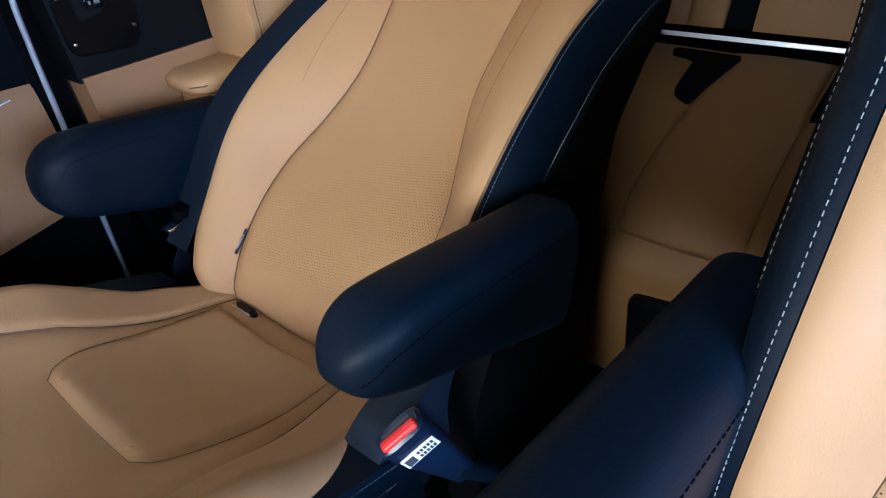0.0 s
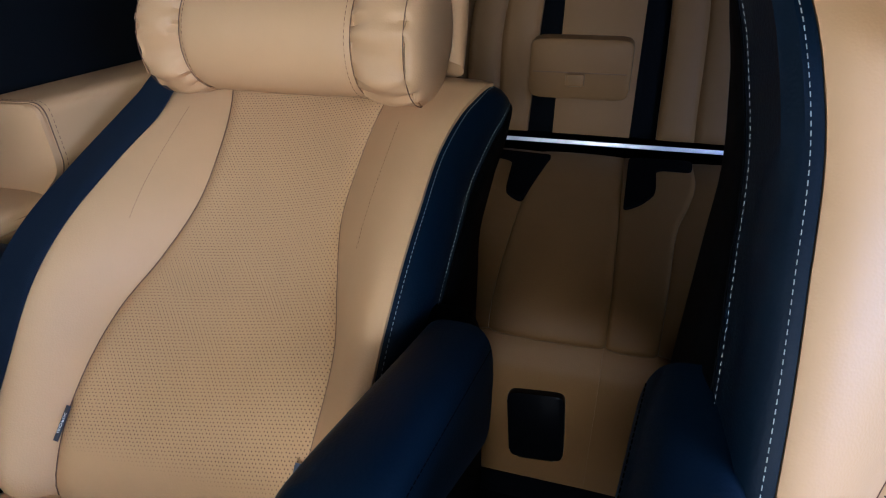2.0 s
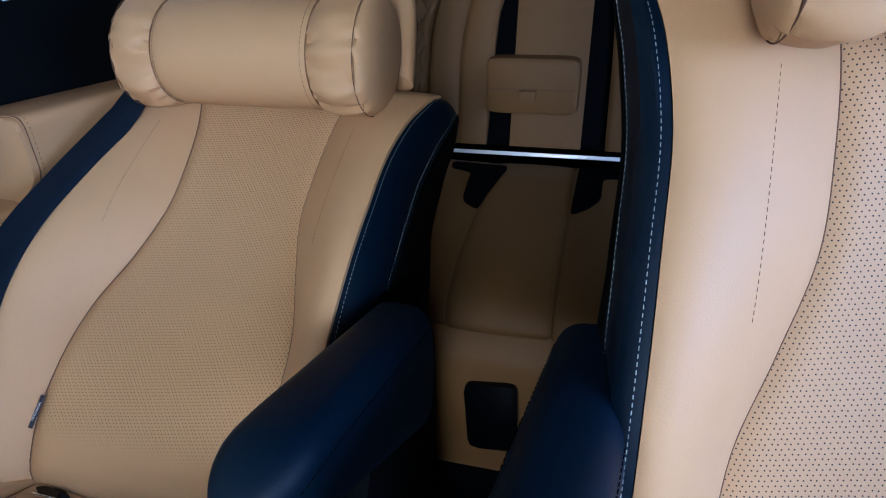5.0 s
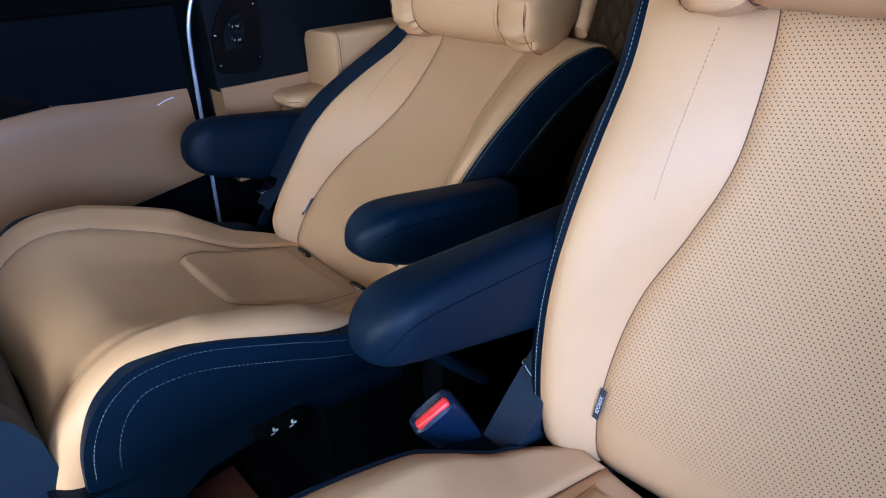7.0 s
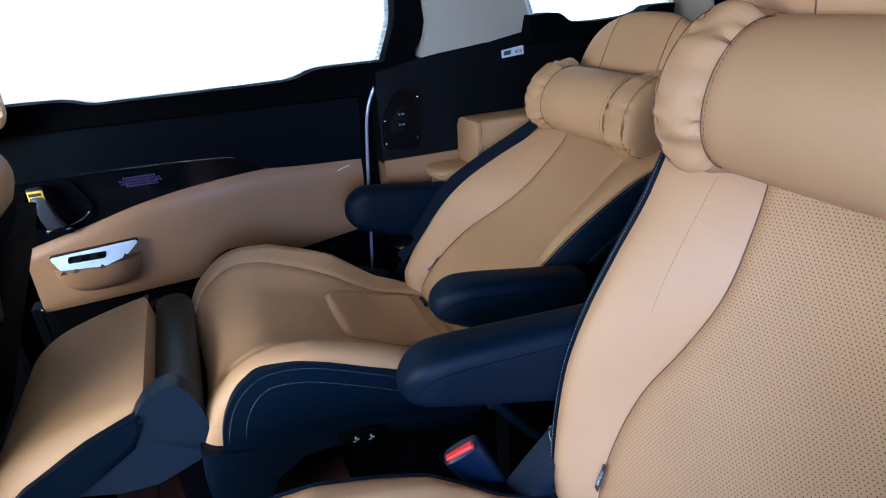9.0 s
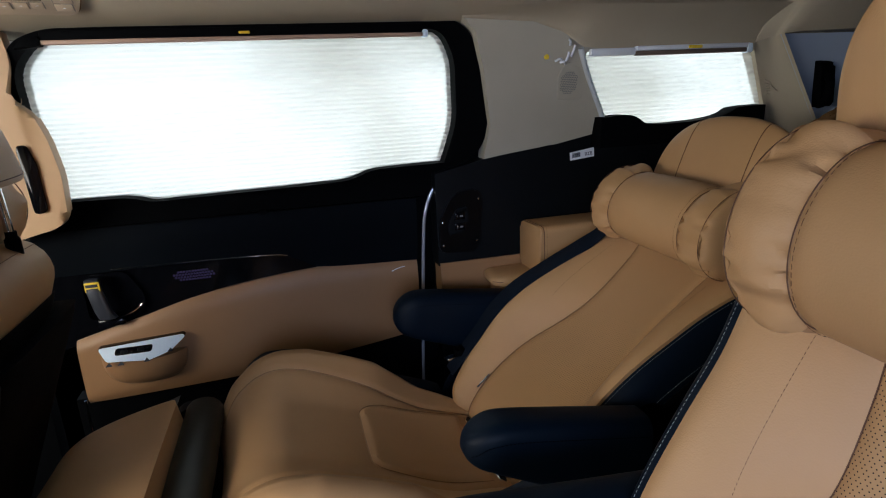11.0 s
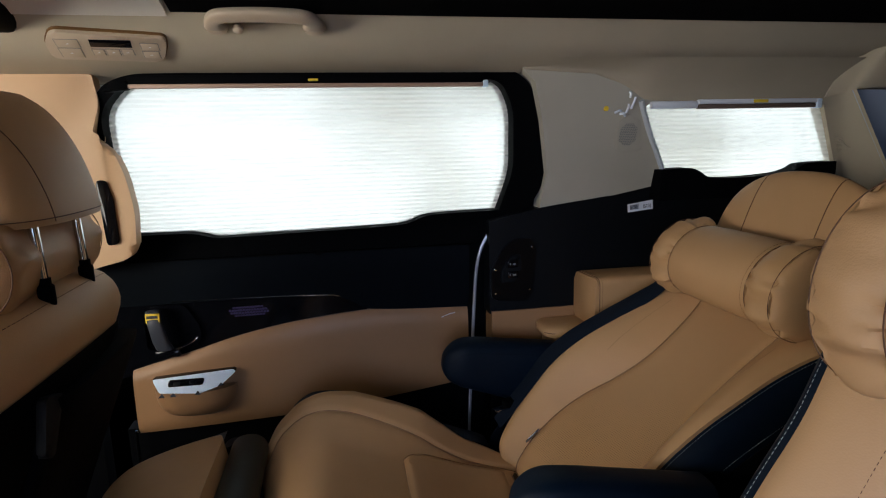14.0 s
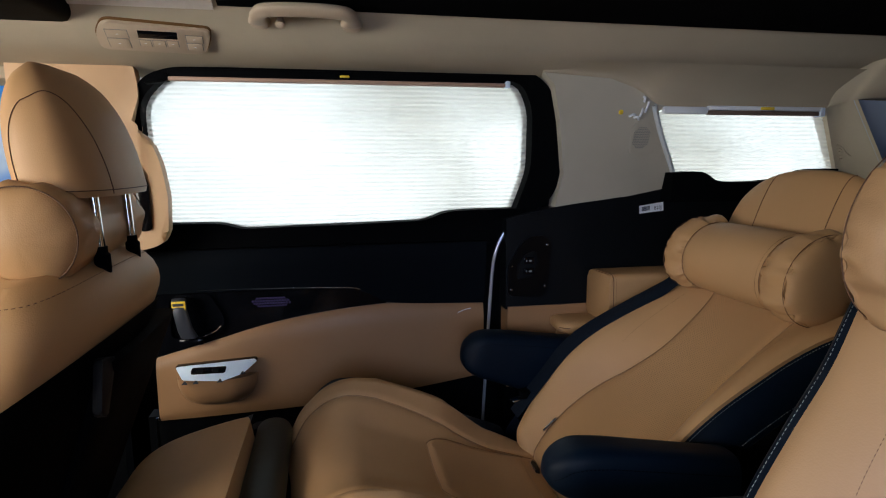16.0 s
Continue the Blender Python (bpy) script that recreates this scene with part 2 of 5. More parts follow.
def pad(place, nu, nv, depth=0.03, roll=0.014, sink=0.010, edges=(1, 1, 1, 1)):
    """A stuffed panel. place(s, t) gives a place and the outward normal's foot: (point, normal); its rims roll down into the seams.
    edges: which rims roll (s=0, s=1, t=0, t=1)."""
    bm = bmesh.new()
    uvl = bm.loops.layers.uv.new("UVMap")
    grid, base, flat = [], [], {}
    sized = [[place(i / nu, j / nv) for j in range(nv + 1)] for i in range(nu + 1)]
    for i in range(nu + 1):
        row, brow = [], []
        for j in range(nv + 1):
            p, nrm, uv = sized[i][j]
            gaps = []
            if edges[0]:
                gaps.append((p - sized[0][j][0]).length)
            if edges[1]:
                gaps.append((p - sized[nu][j][0]).length)
            if edges[2]:
                gaps.append((p - sized[i][0][0]).length)
            if edges[3]:
                gaps.append((p - sized[i][nv][0]).length)
            g = min(gaps) if gaps else 1
            q = max(0.0, 1 - g / roll)
            v = bm.verts.new(p - nrm * sink * q * q)
            row.append(v)
            flat[v] = uv
            brow.append(bm.verts.new(p - nrm * depth))
        grid.append(row)
        base.append(brow)
    for i in range(nu):
        for j in range(nv):
            f = bm.faces.new((grid[i][j], grid[i + 1][j], grid[i + 1][j + 1], grid[i][j + 1]))
            for lp in f.loops:
                lp[uvl].uv = flat[lp.vert]
            bm.faces.new((base[i][j], base[i][j + 1], base[i + 1][j + 1], base[i + 1][j]))
    rim = [(i, 0) for i in range(nu)] + [(nu, j) for j in range(nv)] + [(i, nv) for i in range(nu, 0, -1)] + [(0, j) for j in range(nv, 0, -1)]
    for (a, b), (c, d) in zip(rim, rim[1:] + rim[:1]):
        bm.faces.new((grid[a][b], grid[c][d], base[c][d], base[a][b]))
    return bm


def stitches(points, length=0.006, gap=0.004, width=0.0011, bm=None):
    """A row of short threads along a line."""
    bm = bm or bmesh.new()
    pts = [Vector(p) for p in points]
    run, nxt = 0.0, 0.0
    for a, b in zip(pts, pts[1:]):
        d = (b - a).length
        if d < 1e-6:
            continue
        way = (b - a) / d
        side = way.cross(Vector((0.2, 0.5, 0.83))).normalized()
        up = way.cross(side)
        while nxt < run + d:
            c = a + way * (nxt - run)
            ends = [c - way * length / 2, c + way * length / 2]
            rings = [[e + width * (math.cos(k * math.pi / 2) * side + math.sin(k * math.pi / 2) * up) for k in range(4)] for e in ends]
            loft(rings, bm)
            nxt += length + gap
        run += d
    return bm


# ---- cabin structure ----
def wall_y(x, z):
    """The inner face of the far side of the cabin: it leans in above the belt line."""
    return 0.962 - 0.10 * max(0.0, (z - 0.93) / 0.38)


def band(x0, x1, lo, hi, face, thick, nx=40, nz=8):
    """A wall panel between two lines lo(x) and hi(x), on the surface face(x, z)."""
    bm = bmesh.new()
    lay = []
    for off in (0, thick):
        rows = []
        for i in range(nx + 1):
            x = x0 + (x1 - x0) * i / nx
            rows.append([bm.verts.new((x, face(x, lo(x) + (hi(x) - lo(x)) * j / nz) + off, lo(x) + (hi(x) - lo(x)) * j / nz)) for j in range(nz + 1)])
        lay.append(rows)
    f, b = lay
    for i in range(nx):
        for j in range(nz):
            bm.faces.new((f[i][j], f[i + 1][j], f[i + 1][j + 1], f[i][j + 1]))
            bm.faces.new((b[i][j], b[i][j + 1], b[i + 1][j + 1], b[i + 1][j]))
    for i in range(nx):
        bm.faces.new((f[i][0], b[i][0], b[i + 1][0], f[i + 1][0]))
        bm.faces.new((f[i][nz], f[i + 1][nz], b[i + 1][nz], b[i][nz]))
    for j in range(nz):
        bm.faces.new((f[0][j], f[0][j + 1], b[0][j + 1], b[0][j]))
        bm.faces.new((f[nx][j], b[nx][j], b[nx][j + 1], f[nx][j + 1]))
    return bm


def holed(outer, inner, face, thick, n=96):
    """A wall panel with a hole: both outlines run round in (x, z)."""
    cx, cz = [sum(p[k] for p in inner) / len(inner) for k in (0, 1)]

    def ray(poly, a):
        d, best = (math.cos(a), math.sin(a)), 0
        for (ax, az), (bx, bz) in zip(poly, poly[1:] + poly[:1]):
            ex, ez = bx - ax, bz - az
            den = d[0] * ez - d[1] * ex
            if abs(den) < 1e-9:
                continue
            t = ((ax - cx) * ez - (az - cz) * ex) / den
            u = ((ax - cx) * d[1] - (az - cz) * d[0]) / den
            if t > 0 and -1e-6 <= u <= 1 + 1e-6:
                best = max(best, t)
        return cx + d[0] * best, cz + d[1] * best

    angles = {2 * math.pi * k / n for k in range(n)}
    for p in list(outer) + list(inner):
        angles.add(math.atan2(p[1] - cz, p[0] - cx) % (2 * math.pi))
    angles = sorted(angles)
    bm = bmesh.new()
    rings = []
    for off in (0, thick):
        for k in range(4):
            ring = []
            for a in angles:
                i, o = ray(inner, a), ray(outer, a)
                x, z = i[0] + (o[0] - i[0]) * k / 3, i[1] + (o[1] - i[1]) * k / 3
                ring.append(bm.verts.new((x, face(x, z) + off, z)))
            rings.append(ring)
    order = [rings[0], rings[1], rings[2], rings[3], rings[7], rings[6], rings[5], rings[4], rings[0]]
    m = len(angles)
    for a, b in zip(order, order[1:]):
        for i in range(m):
            bm.faces.new((a[i], a[(i + 1) % m], b[(i + 1) % m], b[i]))
    return bm


def rounded(points, r, n=6):
    """A polygon with its corners rounded off."""
    res = []
    m = len(points)
    for i in range(m):
        p, a, b = Vector(points[i]), Vector(points[i - 1]), Vector(points[(i + 1) % m])
        q = min(r, (a - p).length * 0.45, (b - p).length * 0.45)
        s, e = p + (a - p).normalized() * q, p + (b - p).normalized() * q
        for k in range(n + 1):
            t = k / n
            w = (1 - t) ** 2 * s + 2 * t * (1 - t) * p + t * t * e
            res.append((w.x, w.y))
    return res


def structure(name, bm, mat, label, smooth=True):
    return tagged(part(name, bm, mat, None, label, smooth), label, name.split("_")[0], "", "structure")


def drape(poly, height, thick):
    """A flat piece laid on a surface of known height: poly runs round in (x, y)."""
    bm = bmesh.new()
    up = [bm.verts.new((x, y, height(x, y))) for x, y in poly]
    dn = [bm.verts.new((x, y, height(x, y) - thick)) for x, y in poly]
    bm.faces.new(up)
    bm.faces.new(dn[::-1])
    n = len(poly)
    for i in range(n):
        bm.faces.new((up[i], dn[i], dn[(i + 1) % n], up[(i + 1) % n]))
    return bm


def words(text, size, place, right, up, mat, parent, name="lettering", base=(0, 0, 0)):
    """Raised lettering with the built-in font, as a mesh."""
    cu = bpy.data.curves.new(name, "FONT")
    cu.body, cu.size, cu.align_x, cu.align_y, cu.extrude = text, size, "CENTER", "CENTER", 0.0002
    tmp = bpy.data.objects.new(name, cu)
    scene.collection.objects.link(tmp)
    bpy.context.view_layer.update()
    me = bpy.data.meshes.new_from_object(tmp.evaluated_get(bpy.context.evaluated_depsgraph_get()))
    bpy.data.objects.remove(tmp)
    bpy.data.curves.remove(cu)
    r, u = Vector(right).normalized(), Vector(up).normalized()
    n = r.cross(u)
    me.transform(Matrix(((r.x, u.x, n.x, place[0] - base[0]), (r.y, u.y, n.y, place[1] - base[1]), (r.z, u.z, n.z, place[2] - base[2]), (0, 0, 0, 1))))
    me.materials.clear()
    me.materials.append(mat)
    ob = new(name, me)
    ob.parent = parent
    return ob


structure("floor", box(-2.2, 2.2, -1.0, 1.0, -0.06, 0.0, 0), carpet, "dark carpeted cabin floor")
structure("front_door_trim", band(-2.0, -0.66, lambda x: 0.0, lambda x: 0.90, lambda x, z: 0.97, 0.05, 4, 2), black, "dark front door trim beyond the seats")
# Unseen wall; its opening is sized to limit light on the third row.
structure("wall_near", holed([(-2.2, 0.0), (2.2, 0.0), (2.2, 1.5), (-2.2, 1.5)], [(-0.80, 0.02), (0.42, 0.02), (0.42, 1.30), (-0.80, 1.30)], lambda x, z: -1.05, 0.06), black, "unseen dark near side wall round the open sliding door, opening sized to shape the light")
structure("wall_front", holed([(-1.05, 0.0), (1.05, 0.0), (1.05, 1.5), (-1.05, 1.5)], [(-0.75, 0.85), (0.75, 0.85), (0.7, 1.28), (-0.7, 1.28)], lambda x, z: 0.0, 0.05), black, "dark dashboard wall with windscreen opening").matrix_world = Matrix.Translation((-1.75, 0, 0)) @ Matrix.Rotation(radians(90), 4, "Z")
structure("wall_rear", holed([(-1.05, 0.0), (1.05, 0.0), (1.05, 1.5), (-1.05, 1.5)], [(-0.6, 0.80), (0.75, 0.80), (0.7, 1.25), (-0.6, 1.25)], lambda x, z: 0.0, 0.05), black, "dark tailgate with rear window opening").matrix_world = Matrix.Translation((1.95, 0, 0)) @ Matrix.Rotation(radians(90), 4, "Z")

# headliner: rises from the window line, then runs level to the dark roof panel
roof_line = spline([(0, 0.93, 1.305), (0, 0.84, 1.318), (0, 0.77, 1.332), (0, 0.71, 1.358), (0, 0.67, 1.390), (0, 0.63, 1.418), (0, 0.5, 1.436), (0, 0.1, 1.445), (0, -0.5, 1.43), (0, -1.06, 1.35)], 90)


def roof_z(y):
    for a, b in zip(roof_line, roof_line[1:]):
        if b.y <= y <= a.y:
            return a.z + (b.z - a.z) * (y - a.y) / (b.y - a.y)
    return 1.35


def roof_sheet(x0, x1, y0, y1, off, thick, nx=20, ny=60):
    bm = bmesh.new()
    lay = []
    for o in (0, thick):
        lay.append([[bm.verts.new((x0 + (x1 - x0) * i / nx, y0 + (y1 - y0) * j / ny, roof_z(y0 + (y1 - y0) * j / ny) + off + o)) for j in range(ny + 1)] for i in range(nx + 1)])
    f, b = lay
    for i in range(nx):
        for j in range(ny):
            bm.faces.new((f[i][j], f[i][j + 1], f[i + 1][j + 1], f[i + 1][j]))
            bm.faces.new((b[i][j], b[i + 1][j], b[i + 1][j + 1], b[i][j + 1]))
    for g in (0, nx):
        for j in range(ny):
            bm.faces.new((f[g][j], b[g][j], b[g][j + 1], f[g][j + 1]))
    for g in (0, ny):
        for i in range(nx):
            bm.faces.new((f[i][g], f[i + 1][g], b[i + 1][g], b[i][g]))
    return bm


structure("ceiling", roof_sheet(-2.0, 2.1, -1.06, 0.93, 0.0, 0.05), fabric, "beige woven fabric headliner")
structure("roof_panel", roof_sheet(-0.315, 1.75, -0.55, 0.640, -0.014, 0.012), carpet, "black sunroof panel in the headliner")
structure("roof_console", roof_sheet(-0.62, -0.325, -0.35, 0.655, -0.009, 0.009), material("console_plastic", (0.66, 0.62, 0.54), 0.5, bump=0.1, bump_scale=700), "pale plastic overhead console")
structure("front_visor", box(-1.05, -0.575, 0.10, 0.715, 1.372, 1.43, 0.025, seg=4), black, "dark rounded overhead screen housing")

# ---- far sliding door ----
BASE = (-0.15, 0.98, 0.0)
door = tagged(thing("door_1", BASE, "black and tan sliding door with chrome trim, closed", "car door"), kind="structure")


def on_door(name, bm, mat, label="", under=None):
    return part(name, shifted(bm, BASE), mat, under or door, label)


WIN = rounded([(-0.535, 0.93), (0.352, 0.93), (0.398, 1.09), (0.386, 1.24), (0.350, 1.304), (-0.465, 1.304), (-0.527, 1.245)], 0.035)
SEAL = rounded([(-0.56, 0.90), (0.33, 0.915), (0.405, 0.965), (0.465, 1.01), (0.486, 1.075), (0.457, 1.205), (0.430, 1.290), (0.375, 1.328), (-0.455, 1.318), (-0.515, 1.296), (-0.545, 1.245)], 0.04)
on_door("window_seal", holed(SEAL, WIN, lambda x, z: wall_y(x, z) - 0.028, 0.08), black, "thick black rubber window surround")
sill_top = curve1([(-0.60, 0.964), (-0.40, 0.964), (-0.37, 0.960), (-0.335, 0.950), (-0.28, 0.950), (0.09, 0.958), (0.13, 0.963), (0.17, 0.978), (0.20, 0.983), (0.40, 0.987)])
on_door("window_sill", band(-0.60, 0.385, lambda x: 0.903, sill_top, lambda x, z: 0.930 - 0.35 * max(0, z - 0.945), 0.06, 80, 6), black, "black stepped window sill trim")
on_door("sill_groove", box(-0.60, 0.30, 0.924, 0.94, 0.8990, 0.9020, 0.001), black)
on_door("sill_knob", loft([[Vector((-0.095 + x, y, 0.902 + z)) for x, z in superloop(0, 0, 0.010, 0.007, 16, 2)] for y in (0.917, 0.924, 0.935)]), black)
tan_top = curve1([(-0.62, 0.605), (-0.54, 0.628), (-0.41, 0.662), (-0.30, 0.692), (-0.166, 0.716), (0.0, 0.732), (0.12, 0.733), (0.32, 0.727)])
tan_low = curve1([(-0.62, 0.455), (-0.40, 0.458), (-0.115, 0.468), (0.10, 0.49), (0.32, 0.52)])


def tan_y(x, z):
    m = (tan_top(x) + tan_low(x)) / 2
    h = (tan_top(x) - tan_low(x)) / 2
    return 0.948 + 0.012 * abs((z - m) / h) ** 7 + 0.002 * ((z - m) / h)


on_door("tan_panel", band(-0.565, 0.288, tan_low, tan_top, tan_y, 0.05, 60, 16), tan_trim_shaded, "tan leather lower door panel")
on_door("upper_panel", band(-0.60, 0.292, curve1([(-0.60, 0.79), (-0.08, 0.784), (-0.02, 0.762), (0.02, 0.738), (0.30, 0.722)]), lambda x: 0.903, lambda x, z: 0.938 + 0.02 * (0.86 - z) / 0.07 * (z < 0.86) * 0.5, 0.06, 50, 10), navy_dark, "dark padded upper door panel")
inlay = on_door("gloss_inlay", band(-0.60, 0.02, lambda x: tan_top(x) - 0.012, curve1([(-0.60, 0.798), (-0.08, 0.790), (-0.02, 0.765), (0.02, 0.738)]), lambda x, z: 0.968, 0.04, 50, 6), gloss, "gloss black door inlay")
on_door("inlay_chrome", tube(spline([(-0.455, 0.945, 0.795), (-0.25, 0.945, 0.792), (-0.09, 0.945, 0.786), (-0.05, 0.946, 0.780)], 30), 0.0016, 6), chrome, "thin chrome accent line")
gl = bmesh.new()
for i in range(14):
    for j in range(4):
        x, z = -0.325 + 0.0068 * i + (0.0034 if j % 2 else 0), 0.742 + 0.0068 * j
        if ((x + 0.279) / 0.048) ** 2 + ((z - 0.752) / 0.016) ** 2 < 1:
            loft([[Vector((x + dx, y, z + dz)) for dx, dz in superloop(0, 0, 0.0026, 0.0026, 8, 2)] for y in (0.9655, 0.969)], gl)
# Violet in the mesh colour stands in for a reflection on the grille.
tagged(on_door("speaker_grille", gl, material("violet_sheen_mesh", (0.07, 0.05, 0.15), 0.4, 0.5), "speaker mesh with a violet reflection in its colour", inlay), kind="stuff")
on_door("lower_panel", band(-0.60, 0.292, lambda x: 0.02, lambda x: tan_low(x) + 0.006, lambda x, z: 0.974, 0.05, 30, 6), black, "black lower door panel")
# pull handle with a label
HX, HZ = -0.495, 0.745
bowl = on_door("handle_bowl", holed(rounded([(-0.535, 0.655), (-0.40, 0.678), (-0.395, 0.72), (-0.43, 0.785), (-0.535, 0.785)], 0.02), rounded([(-0.525, 0.668), (-0.415, 0.688), (-0.41, 0.715), (-0.44, 0.775), (-0.525, 0.775)], 0.02), lambda x, z: 0.958, 0.02), gloss, "gloss black handle surround")
lever = on_door("door_handle", loft([[Vector((cx + dx, 0.940 - 0.012 * math.sin(t * math.pi) + dy, z)) for dx, dy in superloop(0, 0, hw, 0.009, 16, 3)] for t, cx, z, hw in ((0, -0.497, 0.778, 0.014), (0.04, -0.497, 0.776, 0.017), (0.3, -0.494, 0.750, 0.0165), (0.7, -0.484, 0.700, 0.018), (1, -0.478, 0.678, 0.020), (1.01, -0.478, 0.676, 0.015))]), lever_grey, "blue-grey metallic door lever")
on_door("handle_foot", box(-0.505, -0.445, 0.938, 0.965, 0.655, 0.674, 0.006), gloss, "gloss black handle foot", bowl)
on_door("bowl_accent", tube(spline([(-0.462, 0.946, 0.672), (-0.436, 0.948, 0.680), (-0.415, 0.950, 0.690), (-0.404, 0.952, 0.700)], 16), 0.0013, 6), chrome, "thin chrome arc", bowl)
sticker = on_door("handle_label", box(-0.511, -0.479, 0.9245, 0.928, 0.751, 0.774, 0.001), yellow, "yellow paper label", lever)
for k in range(5):
    on_door("label_bar", box(-0.508 + 0.0055 * k, -0.5045 + 0.0055 * k, 0.9235, 0.925, 0.753, 0.7585, 0), ink, "", lever)
on_door("label_bar", box(-0.508, -0.483, 0.9235, 0.925, 0.762, 0.769, 0), ink, "", lever)
# window switch pod
rings = []
for k in range(14):
    t = k / 13
    z = 0.573 - 0.080 * t
    s = (1 - t ** 2.4) ** 0.5 if t < 1 else 0.05
    rings.append([Vector((-0.418 + dx, 0.962 + dy, z)) for dx, dy in superloop(0, 0, 0.100 * (0.35 + 0.65 * s), 0.058 * s + 0.004, 32, 2.3)])
on_door("switch_pod", loft(rings), tan_trim_shaded, "bulging tan switch pod")
plate_pts = rounded([(-0.514, 0.606), (-0.494, 0.579), (-0.400, 0.572), (-0.352, 0.584), (-0.318, 0.608), (-0.324, 0.613)], 0.006)


def tilted(bm):
    """Leans a piece of the switch plate back, about its lower edge."""
    for v in bm.verts:
        v.co.y += (v.co.z - 0.572) * 0.85
    return bm


plate = on_door("switch_plate", tilted(prism(plate_pts, 0.898, 0.918, "y", 0.002)), silver, "film-covered silver window switch plate")
on_door("plate_edge", tilted(prism([(-0.416 + (x + 0.416) * 1.014, 0.592 + (z - 0.592) * 1.07) for x, z in plate_pts], 0.901, 0.917, "y", 0.001)), gloss, "dark rim", plate)
on_door("switch_slot", tilted(prism(rounded([(-0.476, 0.590), (-0.394, 0.589), (-0.391, 0.602), (-0.474, 0.603)], 0.005), 0.8955, 0.903, "y", 0.001)), gloss, "black switch slot", plate)
for x in (-0.455, -0.418):
    on_door("window_switch", tilted(box(x - 0.008, x + 0.008, 0.8935, 0.898, 0.5925, 0.5995, 0.002)), slate, "", plate)
for x in (-0.488, -0.462, -0.405, -0.352):
    on_door("plate_notch", tilted(prism([(x - 0.007, 0.5705 + 0.012 * (x > -0.36)), (x + 0.007, 0.5705 + 0.014 * (x > -0.36)), (x, 0.578 + 0.012 * (x > -0.36))], 0.8965, 0.900, "y", 0)), ink, "", plate)
# chrome edge strip and the black gap behind it
structure("door_gap", box(0.290, 0.338, 0.952, 0.995, 0.02, 0.93, 0.004), black, "black gap between door and quarter panel")
on_door("edge_strip", tube(spline([(0.274, 0.932, 0.05), (0.281, 0.932, 0.35), (0.290, 0.930, 0.55), (0.303, 0.928, 0.78), (0.312, 0.925, 0.86), (0.333, 0.922, 0.915), (0.362, 0.920, 0.943), (0.395, 0.920, 0.957)], 50), 0.0045, 10), material("edge_chrome", (0.62, 0.70, 0.82), 0.22, 0.6), "slim chrome door edge strip")
on_door("front_edge_strip", tube([(-0.572, 0.945, 0.02), (-0.570, 0.945, 0.47)], 0.0035, 8), chrome, "slim chrome front edge")
on_door("scuff_mark", tube(spline([(0.215, 0.9505, 0.700), (0.235, 0.9485, 0.708), (0.252, 0.9475, 0.711)], 8), 0.0011, 5), paper, "small white scratch")

# shade in the door window
win = tagged(thing("window_1", (-0.05, 0.95, 0.93), "wide door window behind a drawn cream pleated shade", "car window"), kind="structure")
WB = (-0.05, 0.95, 0.93)


def pleats(x0, x1, z0, z1, face, step, off):
    bm = bmesh.new()
    n = int((z1 - z0) / step) * 2
    rows = []
    for k in range(n + 1):
        z = z0 + (z1 - z0) * k / n
        rows.append([bm.verts.new((x0 + (x1 - x0) * i / 24, face(x0, z) + off + (0.0045 if k % 2 else 0) + 0.002 * math.sin(i * 0.9 + k * 0.13), z)) for i in range(25)])
    for a, b in zip(rows, rows[1:]):
        for i in range(24):
            bm.faces.new((a[i], a[i + 1], b[i + 1], b[i]))
    return bm


part("shade_cloth", shifted(pleats(-0.53, 0.41, 0.93, 1.300, wall_y, 0.0105, 0.012), WB), shade_cloth, win, "cream pleated shade cloth", False)
part("shade_rail", shifted(box(-0.452, 0.300, 0.806, 0.824, 1.286, 1.2945, 0.002), WB), material("brown_rail", (0.40, 0.26, 0.19), 0.5), win, "brown shade head rail")
part("rail_gap", shifted(box(-0.452, 0.300, 0.807, 0.836, 1.295, 1.312, 0.002), WB), black, win, "dark gap over the rail")
part("rail_end", shifted(prism(rounded([(-0.500, 1.278), (-0.452, 1.284), (-0.452, 1.300), (-0.478, 1.304)], 0.003), 0.804, 0.826, "y", 0.002), WB), black, win, "black rail bracket")
part("rail_end", shifted(box(0.300, 0.312, 0.804, 0.826, 1.284, 1.300, 0.003), WB), silver, win)
part("rail_latch", shifted(box(-0.090, -0.068, 0.803, 0.814, 1.2985, 1.3040, 0.0015), WB), yellow, win, "small yellow latch")
part("pane", shifted(band(-0.60, 0.47, lambda x: 0.90, lambda x: 1.33, lambda x, z: wall_y(x, z) + 0.055, 0.004, 4, 4), WB), glass, win, "window glass").visible_shadow = False

# Plate added to close a daylight leak beside the seal.
structure("window_corner", prism(rounded([(0.395, 0.87), (0.52, 0.87), (0.52, 1.05), (0.465, 1.05), (0.43, 0.99), (0.40, 0.95)], 0.01), 0.945, 0.985, "y", 0.002), black, "added black filler that stops daylight leaking past the window seal")

# ---- B-pillar trim ----
pil = tagged(thing("belt_pillar_trim", (-0.6, 0.86, 0.9), "beige pillar trim, warm light in its colour, with a dark belt slot", "pillar trim"), kind="structure")
PB = (-0.6, 0.86, 0.9)
